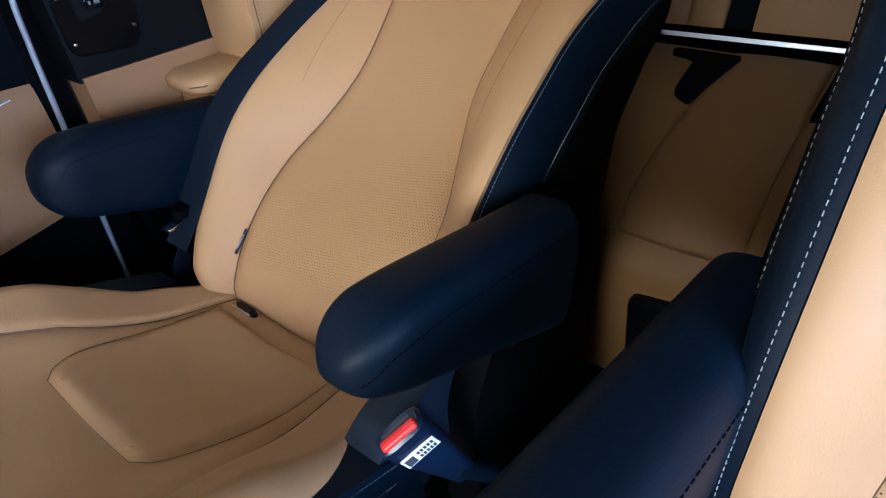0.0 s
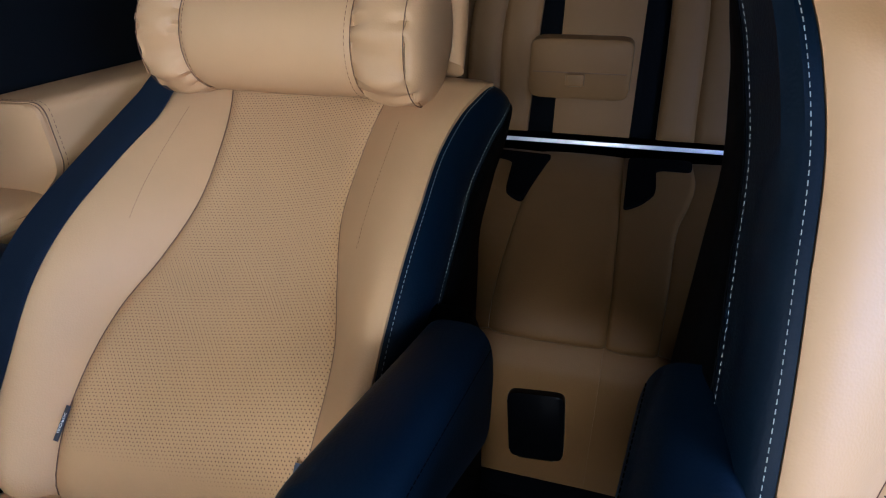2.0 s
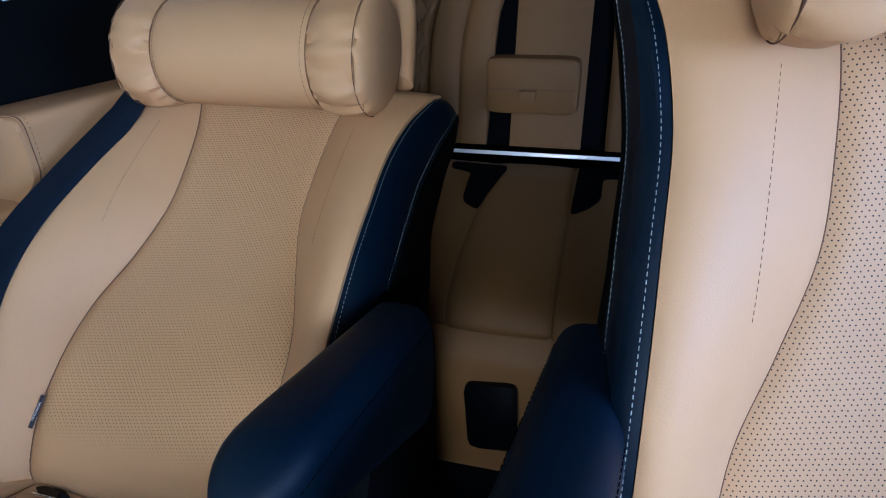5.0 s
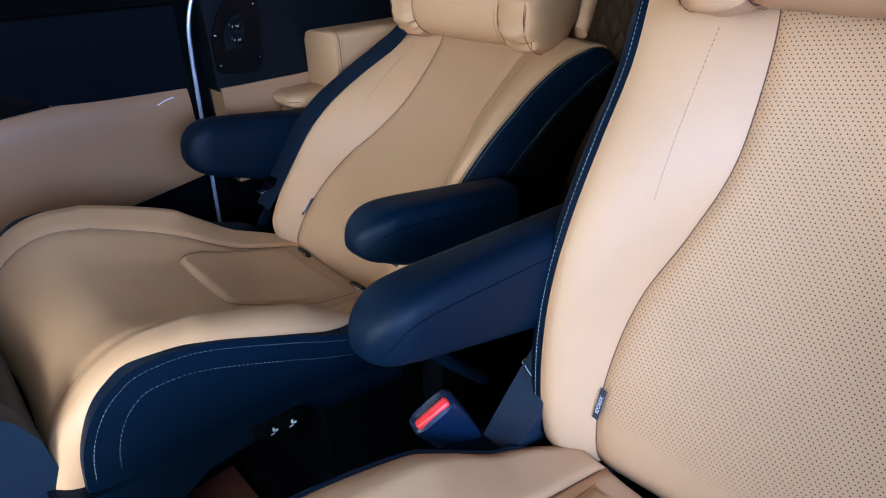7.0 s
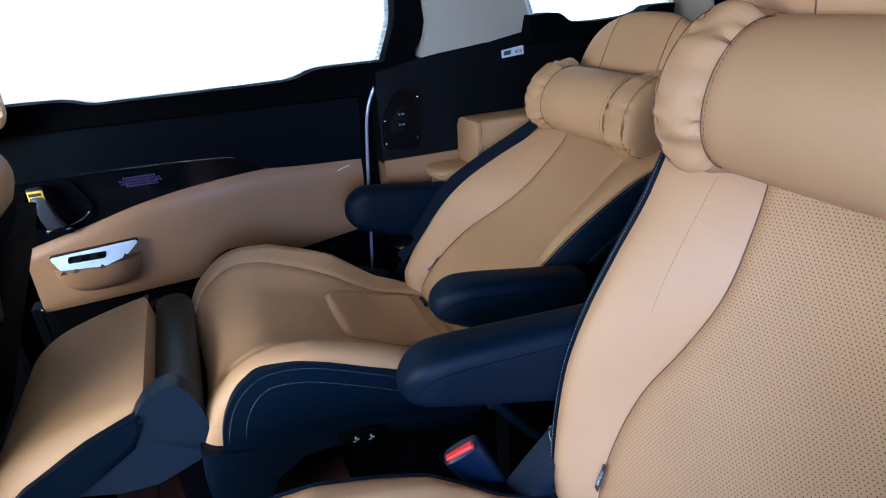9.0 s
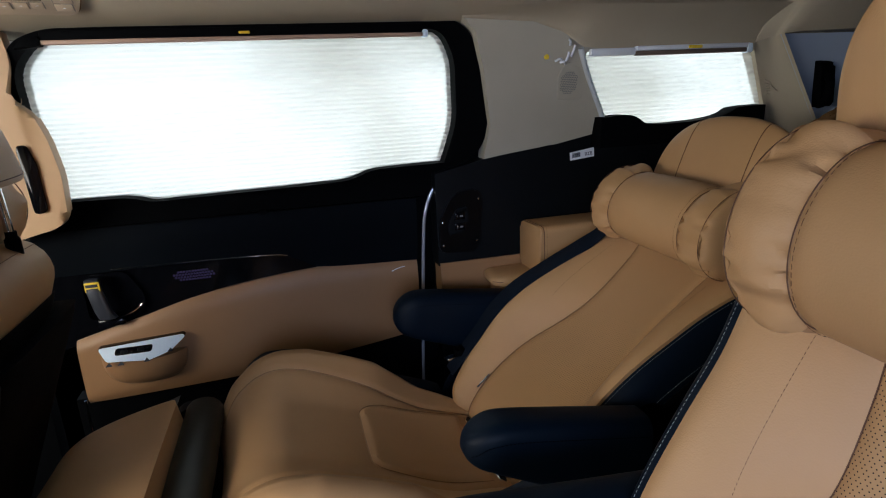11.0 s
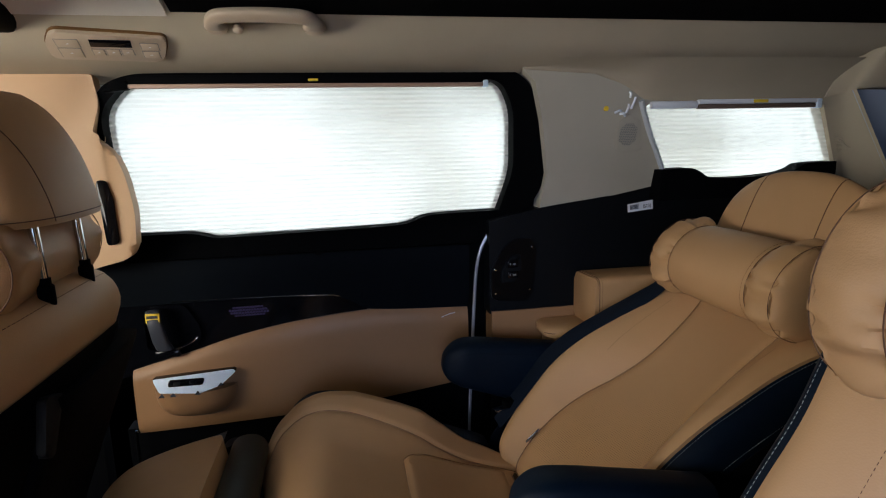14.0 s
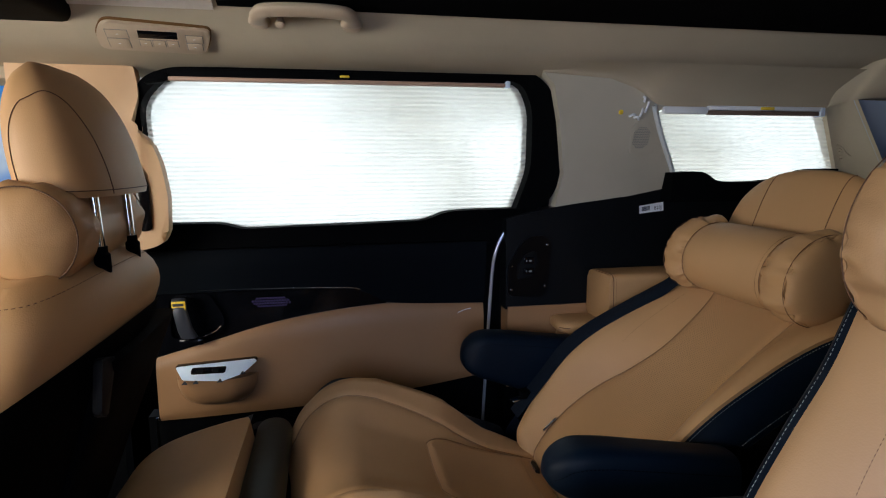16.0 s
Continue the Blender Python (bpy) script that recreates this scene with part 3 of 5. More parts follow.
part("pillar_cover", shifted(prism(rounded([(-0.775, 1.345), (-0.530, 1.335), (-0.520, 1.26), (-0.546, 1.185), (-0.508, 1.168), (-0.488, 1.11), (-0.477, 1.034), (-0.482, 0.944), (-0.506, 0.924), (-0.60, 0.902), (-0.775, 0.895)], 0.02, 4), 0.838, 0.872, "y", 0.012), PB), lit_pillar_beige, pil, "smooth beige pillar cover")
part("pillar_core", shifted(box(-0.77, -0.575, 0.870, 0.95, 0.90, 1.34, 0.01), PB), lit_pillar_beige, pil)
part("belt_slot", shifted(prism(rounded([(-0.545, 1.10), (-0.526, 1.10), (-0.515, 1.06), (-0.514, 0.962), (-0.538, 0.958)], 0.008, 4), 0.832, 0.842, "y", 0.002), PB), gloss, pil, "dark belt slot")
structure("front_window_header", box(-2.0, -0.74, 0.86, 0.97, 1.285, 1.36, 0.02), fabric, "fabric strip over the front door window")

# ---- quarter panel behind the door ----
QW = rounded([(0.817, 1.045), (1.355, 1.055), (1.222, 1.244), (0.708, 1.244)], 0.03)


def quarter_y(x, z):
    return 0.897 - 0.075 * max(0, (z - 1.0) / 0.25)


qt = tagged(thing("quarter_trim", (0.8, 0.87, 1.0), "pale plastic trim round the quarter window", "pillar trim"), kind="structure")
TB = (0.8, 0.87, 1.0)
low_edge = [(0.470, 0.988), (0.661, 1.012), (0.775, 1.034)]
part("trim_cover", shifted(holed(low_edge + [(0.79, 1.025), (1.44, 1.02), (1.44, 1.335), (0.372, 1.345), (0.425, 1.295), (0.452, 1.21), (0.480, 1.08)], QW, quarter_y, 0.05), TB), trim, qt, "smooth pale plastic pillar cover")
lining = [(0.372, 1.350), (0.391, 1.322), (0.569, 1.312), (0.650, 1.288), (0.706, 1.254), (0.78, 1.2475), (1.225, 1.2475), (1.30, 1.262), (1.44, 1.285), (1.44, 1.350)]
bm = bmesh.new()
cols = []
for k in range(61):
    x = 0.376 + (1.436 - 0.376) * k / 60
    cut = [a[1] + (b[1] - a[1]) * (x - a[0]) / (b[0] - a[0]) for a, b in zip(lining, lining[1:] + lining[:1]) if min(a[0], b[0]) <= x < max(a[0], b[0])]
    lo, hi = min(cut), max(cut)
    hi = min(hi, 1.340)
    roll = 0.060 * min(1, (x - 0.376) / 0.12)
    cols.append([Vector((x, quarter_y(x, lo + (hi - lo) * j / 12) - 0.005 + 0.004 * (j == 0) - roll * (j / 12) ** 2.0, lo + (hi - lo) * j / 12)) for j in range(13)])
    cols[-1] += [q + Vector((0, 0.012, 0)) for q in cols[-1][::-1]]
loft(cols, bm)
part("lining_flap", shifted(bm, TB), fabric, qt, "beige headliner cloth over the window")
sp = bmesh.new()
for i in range(-5, 6):
    for j in range(-7, 8):
        x, z = 0.682 + 0.0048 * i + (0.0024 if j % 2 else 0), 1.170 + 0.0042 * j
        if ((x - 0.682) / 0.024) ** 2 + ((z - 1.170) / 0.029) ** 2 < 1:
            loft([[Vector((x + dx, quarter_y(x, z) + o, z + dz)) for dx, dz in superloop(0, 0, 0.0015, 0.0015, 6, 2)] for o in (-0.0024, 0.002)], sp)
bm = prism(rounded([(0.655, 1.128), (0.727, 1.128), (0.712, 1.205), (0.668, 1.222), (0.650, 1.19)], 0.014), -0.0012, 0.004, "y", 0.0006)
for v in bm.verts:
    v.co.y += quarter_y(v.co.x, v.co.z)
part("speaker_plate", shifted(bm, TB), trim, qt, "raised speaker plate")
ob = part("speaker_holes", shifted(sp, TB), grey, qt, "fine grey speaker perforation")
ob["kind"] = "stuff"
part("trim_dot", shifted(loft([[Vector((0.612 + dx, y, 1.233 + dz)) for dx, dz in superloop(0, 0, 0.006, 0.006, 16, 2)] for y in (0.824, 0.832)]), TB), yellow, qt, "small yellow dot")
for x, z, dx, dz in ((0.634, 1.222, 0.016, 0.004), (0.648, 1.219, 0.014, -0.004), (0.664, 1.222, 0.004, 0.020), (0.676, 1.232, 0.006, 0.026), (0.668, 1.258, -0.004, 0.012)):
    line = spline([(x, quarter_y(x, z) - 0.006, z), (x + dx * 0.5, quarter_y(x, z) - 0.013, z + dz * 0.5 + 0.003), (x + dx, quarter_y(x, z + dz) - 0.006, z + dz)], 8)
    part("clip", shifted(tube(line, 0.0032, 8), TB), paper, qt, "small white plastic clip")
line = spline([(0.700, quarter_y(0, 1.250) - 0.004, 1.250), (0.706, quarter_y(0, 1.236) - 0.004, 1.236), (0.735, quarter_y(0, 1.18) - 0.004, 1.18), (0.777, quarter_y(0, 1.11) - 0.004, 1.11), (0.806, quarter_y(0, 1.06) - 0.004, 1.06)], 30)
part("window_reveal", shifted(tube(line, 0.007, 10), TB), material("pale_blue_plastic", (0.52, 0.56, 0.58), 0.35), qt, "pale bluish edge of the window opening")
structure("quarter_panel", band(0.334, 1.9, lambda x: 0.716, curve1([(0.334, 0.960), (0.473, 0.990), (0.661, 1.014), (0.775, 1.036), (1.9, 1.04)]), lambda x, z: 0.893 + 0.05 * max(0, 0.36 - x), 0.06, 60, 8), slate, "dark slate plastic quarter panel")
structure("quarter_tan", band(0.338, 1.9, lambda x: 0.50, lambda x: 0.727 - 0.004 * math.sin(x * 3), lambda x, z: 0.888, 0.06), tan_trim_shaded, "tan leather quarter panel")
structure("quarter_low", band(0.338, 1.9, lambda x: 0.0, lambda x: 0.505, lambda x, z: 0.905, 0.06), black, "black lower quarter panel")
structure("quarter_sill", band(0.775, 1.295, lambda x: 1.0, curve1([(0.775, 1.079), (0.86, 1.081), (0.885, 1.072), (0.91, 1.057), (1.00, 1.052), (1.12, 1.058), (1.17, 1.068), (1.20, 1.082), (1.295, 1.086)]), lambda x, z: 0.840 + 0.06 * max(0, 1.045 - z), 0.05, 60, 6), black, "black stepped quarter window sill")
win2 = tagged(thing("window_2", (1.0, 0.86, 1.05), "small quarter window behind a drawn cream pleated shade", "car window"), kind="structure")
QB = (1.0, 0.86, 1.05)
part("shade_cloth", shifted(pleats(0.705, 1.42, 1.03, 1.236, quarter_y, 0.0105, 0.016), QB), shade_cloth, win2, "cream pleated shade cloth", False)
part("shade_rail", shifted(box(0.850, 1.185, 0.808, 0.824, 1.228, 1.239, 0.003), QB), material("dark_rail", (0.14, 0.10, 0.08), 0.5), win2, "brown shade head rail")
part("rail_cover", shifted(box(0.725, 0.850, 0.810, 0.826, 1.230, 1.248, 0.004), QB), paper, win2, "white rail end cover")
part("rail_cover", shifted(box(0.850, 1.195, 0.806, 0.826, 1.2395, 1.251, 0.003), QB), paper, win2, "white upper rail")
part("rail_latch", shifted(box(1.00, 1.04, 0.802, 0.812, 1.241, 1.249, 0.002), QB), yellow, win2)
part("rail_end", shifted(box(1.185, 1.200, 0.804, 0.828, 1.226, 1.25, 0.003), QB), silver, win2)
part("pane", shifted(band(0.68, 1.40, lambda x: 1.0, lambda x: 1.27, lambda x, z: quarter_y(x, z) + 0.058, 0.004, 4, 4), QB), glass, win2, "window glass").visible_shadow = False
# rear pillar and tailgate corner
def pillar_x(z):
    """Where the rear pillar begins, behind the quarter window."""
    return 1.314 - 0.62 * (z - 1.093)


rings, corner = [], []
for k in range(22):
    z = 0.98 + 0.289 * k / 21
    x0, qy = pillar_x(z), quarter_y(1.3, z)
    skin = spline([(x0 - 0.004, qy - 0.002, z), (x0 + 0.020, qy - 0.009, z), (x0 + 0.039, qy * 0.5 + 0.396, z), (x0 + 0.051, 0.793, z), (x0 + 0.056, 0.768, z)], 18)
    rings.append(skin + [q + Vector((0.006, 0.020, 0)) for q in skin[::-1]])
    corner.append([Vector((x0 + 0.054, 0.778, z)), Vector((1.42, 0.800, z)), Vector((1.70, 0.745, z)), Vector((1.94, 0.66, z)), Vector((1.94, 0.96, z)), Vector((x0 + 0.060, 0.90, z))])
structure("rear_pillar", loft(rings), fabric, "beige rear pillar trim")
for k in range(5):
    z = 1.112 + 0.010 * k
    x = pillar_x(z) + 0.010
    structure("pillar_fold", tube(spline([(x, quarter_y(x, z) - 0.006, z), (x + 0.016, quarter_y(x, z) - 0.0100, z + 0.003 - 0.003 * k), (x + 0.034 - 0.003 * k, quarter_y(x, z) - 0.026 + 0.003 * k, z + 0.001 - 0.006 * k)], 12), 0.0026, 8), fabric, "small puckered fold of the pillar cloth")
# Base colour raised to make up for the weak light in this corner.
structure("rear_corner", loft(corner), material("lifted_blue_grey_trim", (0.42, 0.49, 0.62), 0.5), "blue-grey tailgate corner trim")
rings = []
for q in spline([(1.215, 0.816, 1.252), (1.245, 0.790, 1.262), (1.272, 0.758, 1.2695), (1.40, 0.735, 1.273), (1.94, 0.640, 1.276)], 40):
    run = min(1, (q.x - 1.215) / 0.12)
    rings.append([q, q + Vector((0, -0.003, 0.003)), q + Vector((0, -0.020 - 0.016 * run, 0.030)), Vector((q.x, q.y - 0.055 - 0.09 * run, 1.345 + 0.045 * run)), Vector((q.x, 0.95, 1.345 + 0.045 * run)), Vector((q.x, 0.95, q.z))])
structure("rear_lining", loft(rings), fabric, "beige headliner cloth over the rear corner")
guide = thing("belt_guide", (1.42, 0.78, 1.05), "black rear seat-belt guide on the pillar", "belt guide")
part("guide_body", shifted(prism(rounded([(0.765, 1.075), (0.832, 1.070), (0.842, 1.11), (0.835, 1.185), (0.805, 1.200), (0.775, 1.188), (0.770, 1.14)], 0.010), 1.405, 1.452, "x", 0.008), (1.42, 0.78, 1.05)), black, guide)
part("guide_loop", shifted(tube(spline([(1.42, 0.785, 1.08), (1.405, 0.752, 1.09), (1.405, 0.742, 1.13), (1.42, 0.760, 1.15), (1.43, 0.79, 1.155)], 24), 0.011, 10), (1.42, 0.78, 1.05)), black, guide)
# sticker on the quarter panel
st = thing("paper_sticker", (0.75, 0.893, 0.982), "small white printed sticker on the black panel", "sticker")
SB = (0.75, 0.893, 0.982)
sk = prism([(0.715, 0.967), (0.786, 0.974), (0.784, 0.998), (0.713, 0.988)], 0.8900, 0.8925, "y", 0)
part("sticker_paper", shifted(sk, SB), paper, st, "white printed paper")
for k in range(7):
    part("sticker_bar", shifted(box(0.720 + 0.0035 * k, 0.722 + 0.0035 * k, 0.8888, 0.8902, 0.9735 + 0.0004 * k, 0.9855 + 0.0004 * k, 0), SB), ink, st)
words("B23J", 0.0125, (0.768, 0.8892, 0.9825), (1, 0, 0.13), (-0.13, 0, 1), ink, st, "sticker_text", SB)
# gloss switch panel on the quarter panel
sw = thing("seat_switch_panel", (0.39, 0.885, 0.85), "gloss black seat switch panel with two buttons", "switch panel")
WS = (0.39, 0.885, 0.85)
panel = part("panel_face", shifted(prism(rounded([(0.338, 0.754), (0.430, 0.746), (0.448, 0.766), (0.458, 0.892), (0.442, 0.914), (0.398, 0.914), (0.366, 0.886), (0.339, 0.832)], 0.018), 0.886, 0.897, "y", 0.003), WS), semi_gloss, sw, "gloss black face plate")
pod = part("button_pod", shifted(prism(rounded([(0.362, 0.800), (0.400, 0.806), (0.418, 0.845), (0.412, 0.876), (0.385, 0.868), (0.362, 0.835)], 0.008), 0.879, 0.887, "y", 0.002), WS), slate, sw, "dark slate button pod")
for z in (0.822, 0.850):
    b = part("seat_button", shifted(box(0.378, 0.406, 0.875, 0.880, z - 0.009, z + 0.009, 0.002), WS), gloss, sw)
    part("button_icon", shifted(box(0.391, 0.399, 0.8742, 0.8755, z - 0.0022, z + 0.0022, 0), WS), grey, b)
    part("button_icon", shifted(box(0.383, 0.386, 0.8742, 0.8755, z - 0.002, z + 0.003, 0), WS), grey, b)
for x, z in ((0.347, 0.835), (0.347, 0.772), (0.440, 0.778), (0.446, 0.890)):
    part("panel_screw", shifted(box(x - 0.0024, x + 0.0024, 0.883, 0.887, z - 0.0024, z + 0.0024, 0.0008), WS), chrome, sw)
# tan storage box and ledge
bx = thing("side_armrest_box", (0.75, 0.82, 0.68), "tan leather armrest box on the quarter panel", "armrest box")
BX = (0.75, 0.82, 0.68)
outline = rounded([(0.755, 0.735), (0.815, 0.682), (0.888, 0.690), (0.888, 0.822), (0.758, 0.826)], 0.02)
part("box_body", shifted(prism(outline, 0.574, 1.25, "x", 0.004), BX), tan, bx, "tan leather box sides")
part("box_front", shifted(prism([(0.822 + (y - 0.822) * 0.985, 0.756 + (z - 0.756) * 0.985) for y, z in outline], 0.564, 0.5755, "x", 0.006), BX), tan, bx, "stitched tan leather front panel")
rim = [(0.5748, y, z) for y, z in outline]
part("box_seam", shifted(tube(rim + rim[:1], 0.0009, 6), BX), dark_thread, bx, "dark seam line")
rim = [(0.582, 0.822 + (y - 0.822) * 1.003, 0.756 + (z - 0.756) * 1.003) for y, z in outline]
part("box_stitching", shifted(stitches(rim + rim[:1], 0.0040, 0.0034, 0.0004), BX), dark_thread, bx, "row of dark stitches")["kind"] = "stuff"
lg = thing("cup_ledge", (0.6, 0.82, 0.6), "tan leather cup holder ledge under the armrest box", "cup holder")
rings = []
for x, k in ((0.452, 0.3), (0.459, 0.75), (0.476, 1.0), (0.60, 1.0), (0.80, 1.0)):
    rings.append([Vector((x, 0.845 + dy, 0.682 + dz)) for dy, dz in superloop(0, 0, 0.046 * k + 0.01, 0.018 * k, 24, 3)])
part("ledge_lip", shifted(loft(rings), (0.6, 0.82, 0.6)), tan, lg, "rounded tan leather lip")
part("ledge_base", shifted(box(0.470, 0.80, 0.800, 0.888, 0.52, 0.668, 0.018, seg=3), (0.6, 0.82, 0.6)), tan, lg)
part("ledge_seam", shifted(tube([(0.452, 0.806, 0.684), (0.468, 0.7905, 0.684), (0.80, 0.7885, 0.684)], 0.0010, 6), (0.6, 0.82, 0.6)), dark_thread, lg)

# ---- ceiling fittings ----
TAN_UP, NORM = Vector((0, -0.865, 0.50)), Vector((0, -0.50, -0.865))


def on_roof(x, v, w):
    """A place on the sloping headliner: along the car, up the slope, out of it."""
    return Vector((x, 0.71, 1.358)) + TAN_UP * v + NORM * w


def roof_slab(points, w0, w1, r=0.004):
    bm = prism(points, w0, w1, "z", r)
    for v in bm.verts:
        v.co = on_roof(v.co.x, v.co.y, v.co.z)
    return bm


ac = thing("climate_panel", (-0.445, 0.71, 1.36), "beige rear climate control panel in the headliner", "control panel")
AB = (-0.445, 0.71, 1.36)
part("panel_gap", shifted(roof_slab(rounded([(-0.5545, -0.0385), (-0.3585, -0.0465), (-0.3405, 0.0), (-0.3375, 0.0262), (-0.5285, 0.0425), (-0.5505, 0.01)], 0.015), -0.004, 0.0012, 0.0004), AB), tan_rear_shaded, ac, "dark gap round the panel")
body = part("panel_body", shifted(roof_slab(rounded([(-0.552, -0.036), (-0.360, -0.044), (-0.343, 0.0), (-0.340, 0.024), (-0.528, 0.040), (-0.548, 0.01)], 0.014), -0.004, 0.0075, 0.003), AB), beige_plastic, ac, "beige plastic panel")
part("display", shifted(roof_slab([(-0.475, 0.000), (-0.404, -0.002), (-0.401, 0.018), (-0.472, 0.020)], 0.006, 0.0084, 0.001), AB), gloss, ac, "black display window")
for x0, x1, v0, v1 in ((-0.530, -0.492, 0.000, 0.020), (-0.532, -0.495, -0.028, -0.004), (-0.476, -0.456, -0.022, -0.006), (-0.452, -0.430, -0.022, -0.006), (-0.426, -0.406, -0.022, -0.006), (-0.388, -0.358, -0.008, 0.010), (-0.390, -0.362, -0.030, -0.012)):
    b = part("climate_button", shifted(roof_slab([(x0, v0), (x1, v0 - 0.001), (x1 + 0.001, v1 - 0.001), (x0 + 0.001, v1)], 0.006, 0.0092, 0.001), AB), beige_plastic, ac)
    part("button_gap", shifted(roof_slab([(x0 - 0.0011, v0 - 0.0011), (x1 + 0.0011, v0 - 0.0021), (x1 + 0.0021, v1), (x0 - 0.0001, v1 + 0.0011)], 0.006, 0.0078, 0), AB), grey, b)
    part("button_mark", shifted(roof_slab([((x0 + x1) / 2 - 0.003, (v0 + v1) / 2 - 0.001), ((x0 + x1) / 2 + 0.003, (v0 + v1) / 2 - 0.001), ((x0 + x1) / 2 + 0.002, (v0 + v1) / 2 + 0.001)], 0.0088, 0.0094, 0), AB), paper, b)
grab = thing("grab_handle", (-0.155, 0.68, 1.39), "beige folding grab handle on the headliner", "grab handle")
GB = (-0.155, 0.68, 1.39)
gb = bmesh.new()
line = spline([on_roof(-0.243, 0.052, 0.002), on_roof(-0.243, 0.070, 0.014), on_roof(-0.240, 0.094, 0.024), on_roof(-0.222, 0.112, 0.031), on_roof(-0.155, 0.118, 0.033), on_roof(-0.088, 0.112, 0.031), on_roof(-0.070, 0.094, 0.024), on_roof(-0.067, 0.070, 0.014), on_roof(-0.067, 0.052, 0.002)], 50)
loops = []
for i, p in enumerate(line):
    d = (line[min(i + 1, 49)] - line[max(i - 1, 0)]).normalized()
    s2 = NORM.cross(d).normalized()
    n2 = d.cross(s2)
    end = max(0, abs(i - 24.5) - 13) / 11.5
    loops.append([p + s2 * a * (1 + 0.55 * end) + n2 * b for a, b in superloop(0, 0, 0.0140, 0.009, 20, 2.8)])
loft(loops, gb)
part("grip", shifted(gb, GB), beige_plastic, grab, "curved beige grip")
for x in (-0.243, -0.067):
    part("handle_mount", shifted(roof_slab(rounded([(x - 0.018, 0.038), (x + 0.018, 0.038), (x + 0.018, 0.070), (x - 0.018, 0.070)], 0.010), -0.003, 0.010), GB), beige_plastic, grab)
part("coat_hook", shifted(loft([[on_roof(-0.203 + dx, 0.064 + dv, w) for dx, dv in superloop(0, 0, r, r, 16, 2)] for w, r in ((-0.003, 0.006), (0.012, 0.006), (0.015, 0.009), (0.022, 0.009), (0.024, 0.005))]), GB), beige_plastic, grab, "small round coat hook")

# ---- second-row seats ----
def seat(cx, cy, cz, recline, tilt, arms, buckle_side, label, hinge):
    base = (cx - 0.05, cy, 0.0)
    top = thing("captain_seat", base, label, "car seat", "second-row captain seats")
    a, c = radians(recline), radians(tilt)
    o = Vector((cx, cy, cz))
    ob_ = o + Vector(hinge)
    bv, bw = Vector((math.sin(a), 0, math.cos(a))), Vector((-math.cos(a), 0, math.sin(a)))
    cv, cw = Vector((-math.cos(c), 0, math.sin(c))), Vector((math.sin(c), 0, math.cos(c)))
    uy = Vector((0, 1, 0))
    lift = 0.0 if recline > 30 else 0.012

    def back(u, v, w):
        return ob_ + uy * u + bv * v + bw * w

    def cush(u, v, w):
        return o + uy * u + cv * v + cw * (w + lift)

    def add(pname, bm, mat, lab="", under=None, stuff=False):
        ob = part(pname, shifted(bm, base), mat, under or top, lab)
        if stuff:
            ob["kind"] = "stuff"
        return ob

    seam = curve1([(0.0, 0.137), (0.08, 0.153), (0.16, 0.156), (0.24, 0.149), (0.32, 0.125), (0.40, 0.106), (0.48, 0.106), (0.55, 0.113), (0.62, 0.130), (0.66, 0.138)])
    seam_w = curve1([(0.0, -0.023), (0.08, -0.007), (0.16, -0.002), (0.24, -0.007), (0.32, -0.015), (0.40, -0.017), (0.48, -0.017), (0.55, -0.015), (0.62, -0.010)])
    edge = curve1([(0.0, 0.178), (0.03, 0.197), (0.08, 0.212), (0.16, 0.224), (0.24, 0.226), (0.40, 0.225), (0.48, 0.225), (0.55, 0.236), (0.60, 0.251), (0.63, 0.255), (0.648, 0.245), (0.662, 0.215)])
    edge_w = curve1([(0.0, 0.012), (0.08, 0.033), (0.16, 0.049), (0.24, 0.063), (0.32, 0.062), (0.40, 0.050), (0.48, 0.034), (0.55, 0.018), (0.62, -0.009), (0.66, -0.020)])

    def back_w(u, v):
        """Height of the backrest's skin: a shallow hollow between the seams, then bolsters that swell forward to their piped edge."""
        h, sm, ed = abs(u), seam(v), edge(v)
        low, high = seam_w(v), edge_w(v)
        foot = -0.030 * max(0, 1 - v / 0.04) ** 2
        crown = -0.055 * max(0, (v - 0.595) / 0.06) ** 2
        if h <= sm:
            return low - 0.010 * (1 - (h / sm) ** 2) ** 1.4 + foot + crown
        t = min(1.0, (h - sm) / (ed - sm))
        swell = math.sin(t * math.pi / 2) ** 1.15
        return low + (high - low) * swell + 0.004 * math.sin(math.pi * t) + foot + crown

    def patch(lo, hi, v0, v1):
        def place(s, t):
            v = v0 + (v1 - v0) * t
            u = lo(v) + (hi(v) - lo(v)) * s
            return back(u, v, back_w(u, v)), bw, (u, v)
        return place

    add("back_insert", pad(patch(lambda v: -seam(v), seam, 0.0, 0.655), 40, 110, roll=0.020, sink=0.0042), tan_perf, "perforated tan leather centre panel")
    for sgn in (1, -1):
        lo, hi = (seam, edge) if sgn > 0 else (lambda v: -edge(v), lambda v: -seam(v))
        bol = add("back_bolster", pad(patch(lo, hi, 0.0, 0.655), 34, 110, roll=0.022, sink=0.0030), tan, "smooth tan leather side bolster")
        seam_run = [back(sgn * seam(v), v, back_w(seam(v), v) - 0.0030) for v in [0.01 + 0.64 * k / 60 for k in range(61)]]
        add("seam_cord", tube(seam_run, 0.0007, 6), dark_thread, "dark seam line", bol)
        run = [back(sgn * 0.157, 0.352 + 0.178 * k / 20, back_w(0.157, 0.352 + 0.178 * k / 20) + 0.0002) for k in range(21)]
        add("bolster_stitching", stitches(run, 0.0030, 0.0026, 0.0003), dark_thread, "row of dark stitches", bol, True)
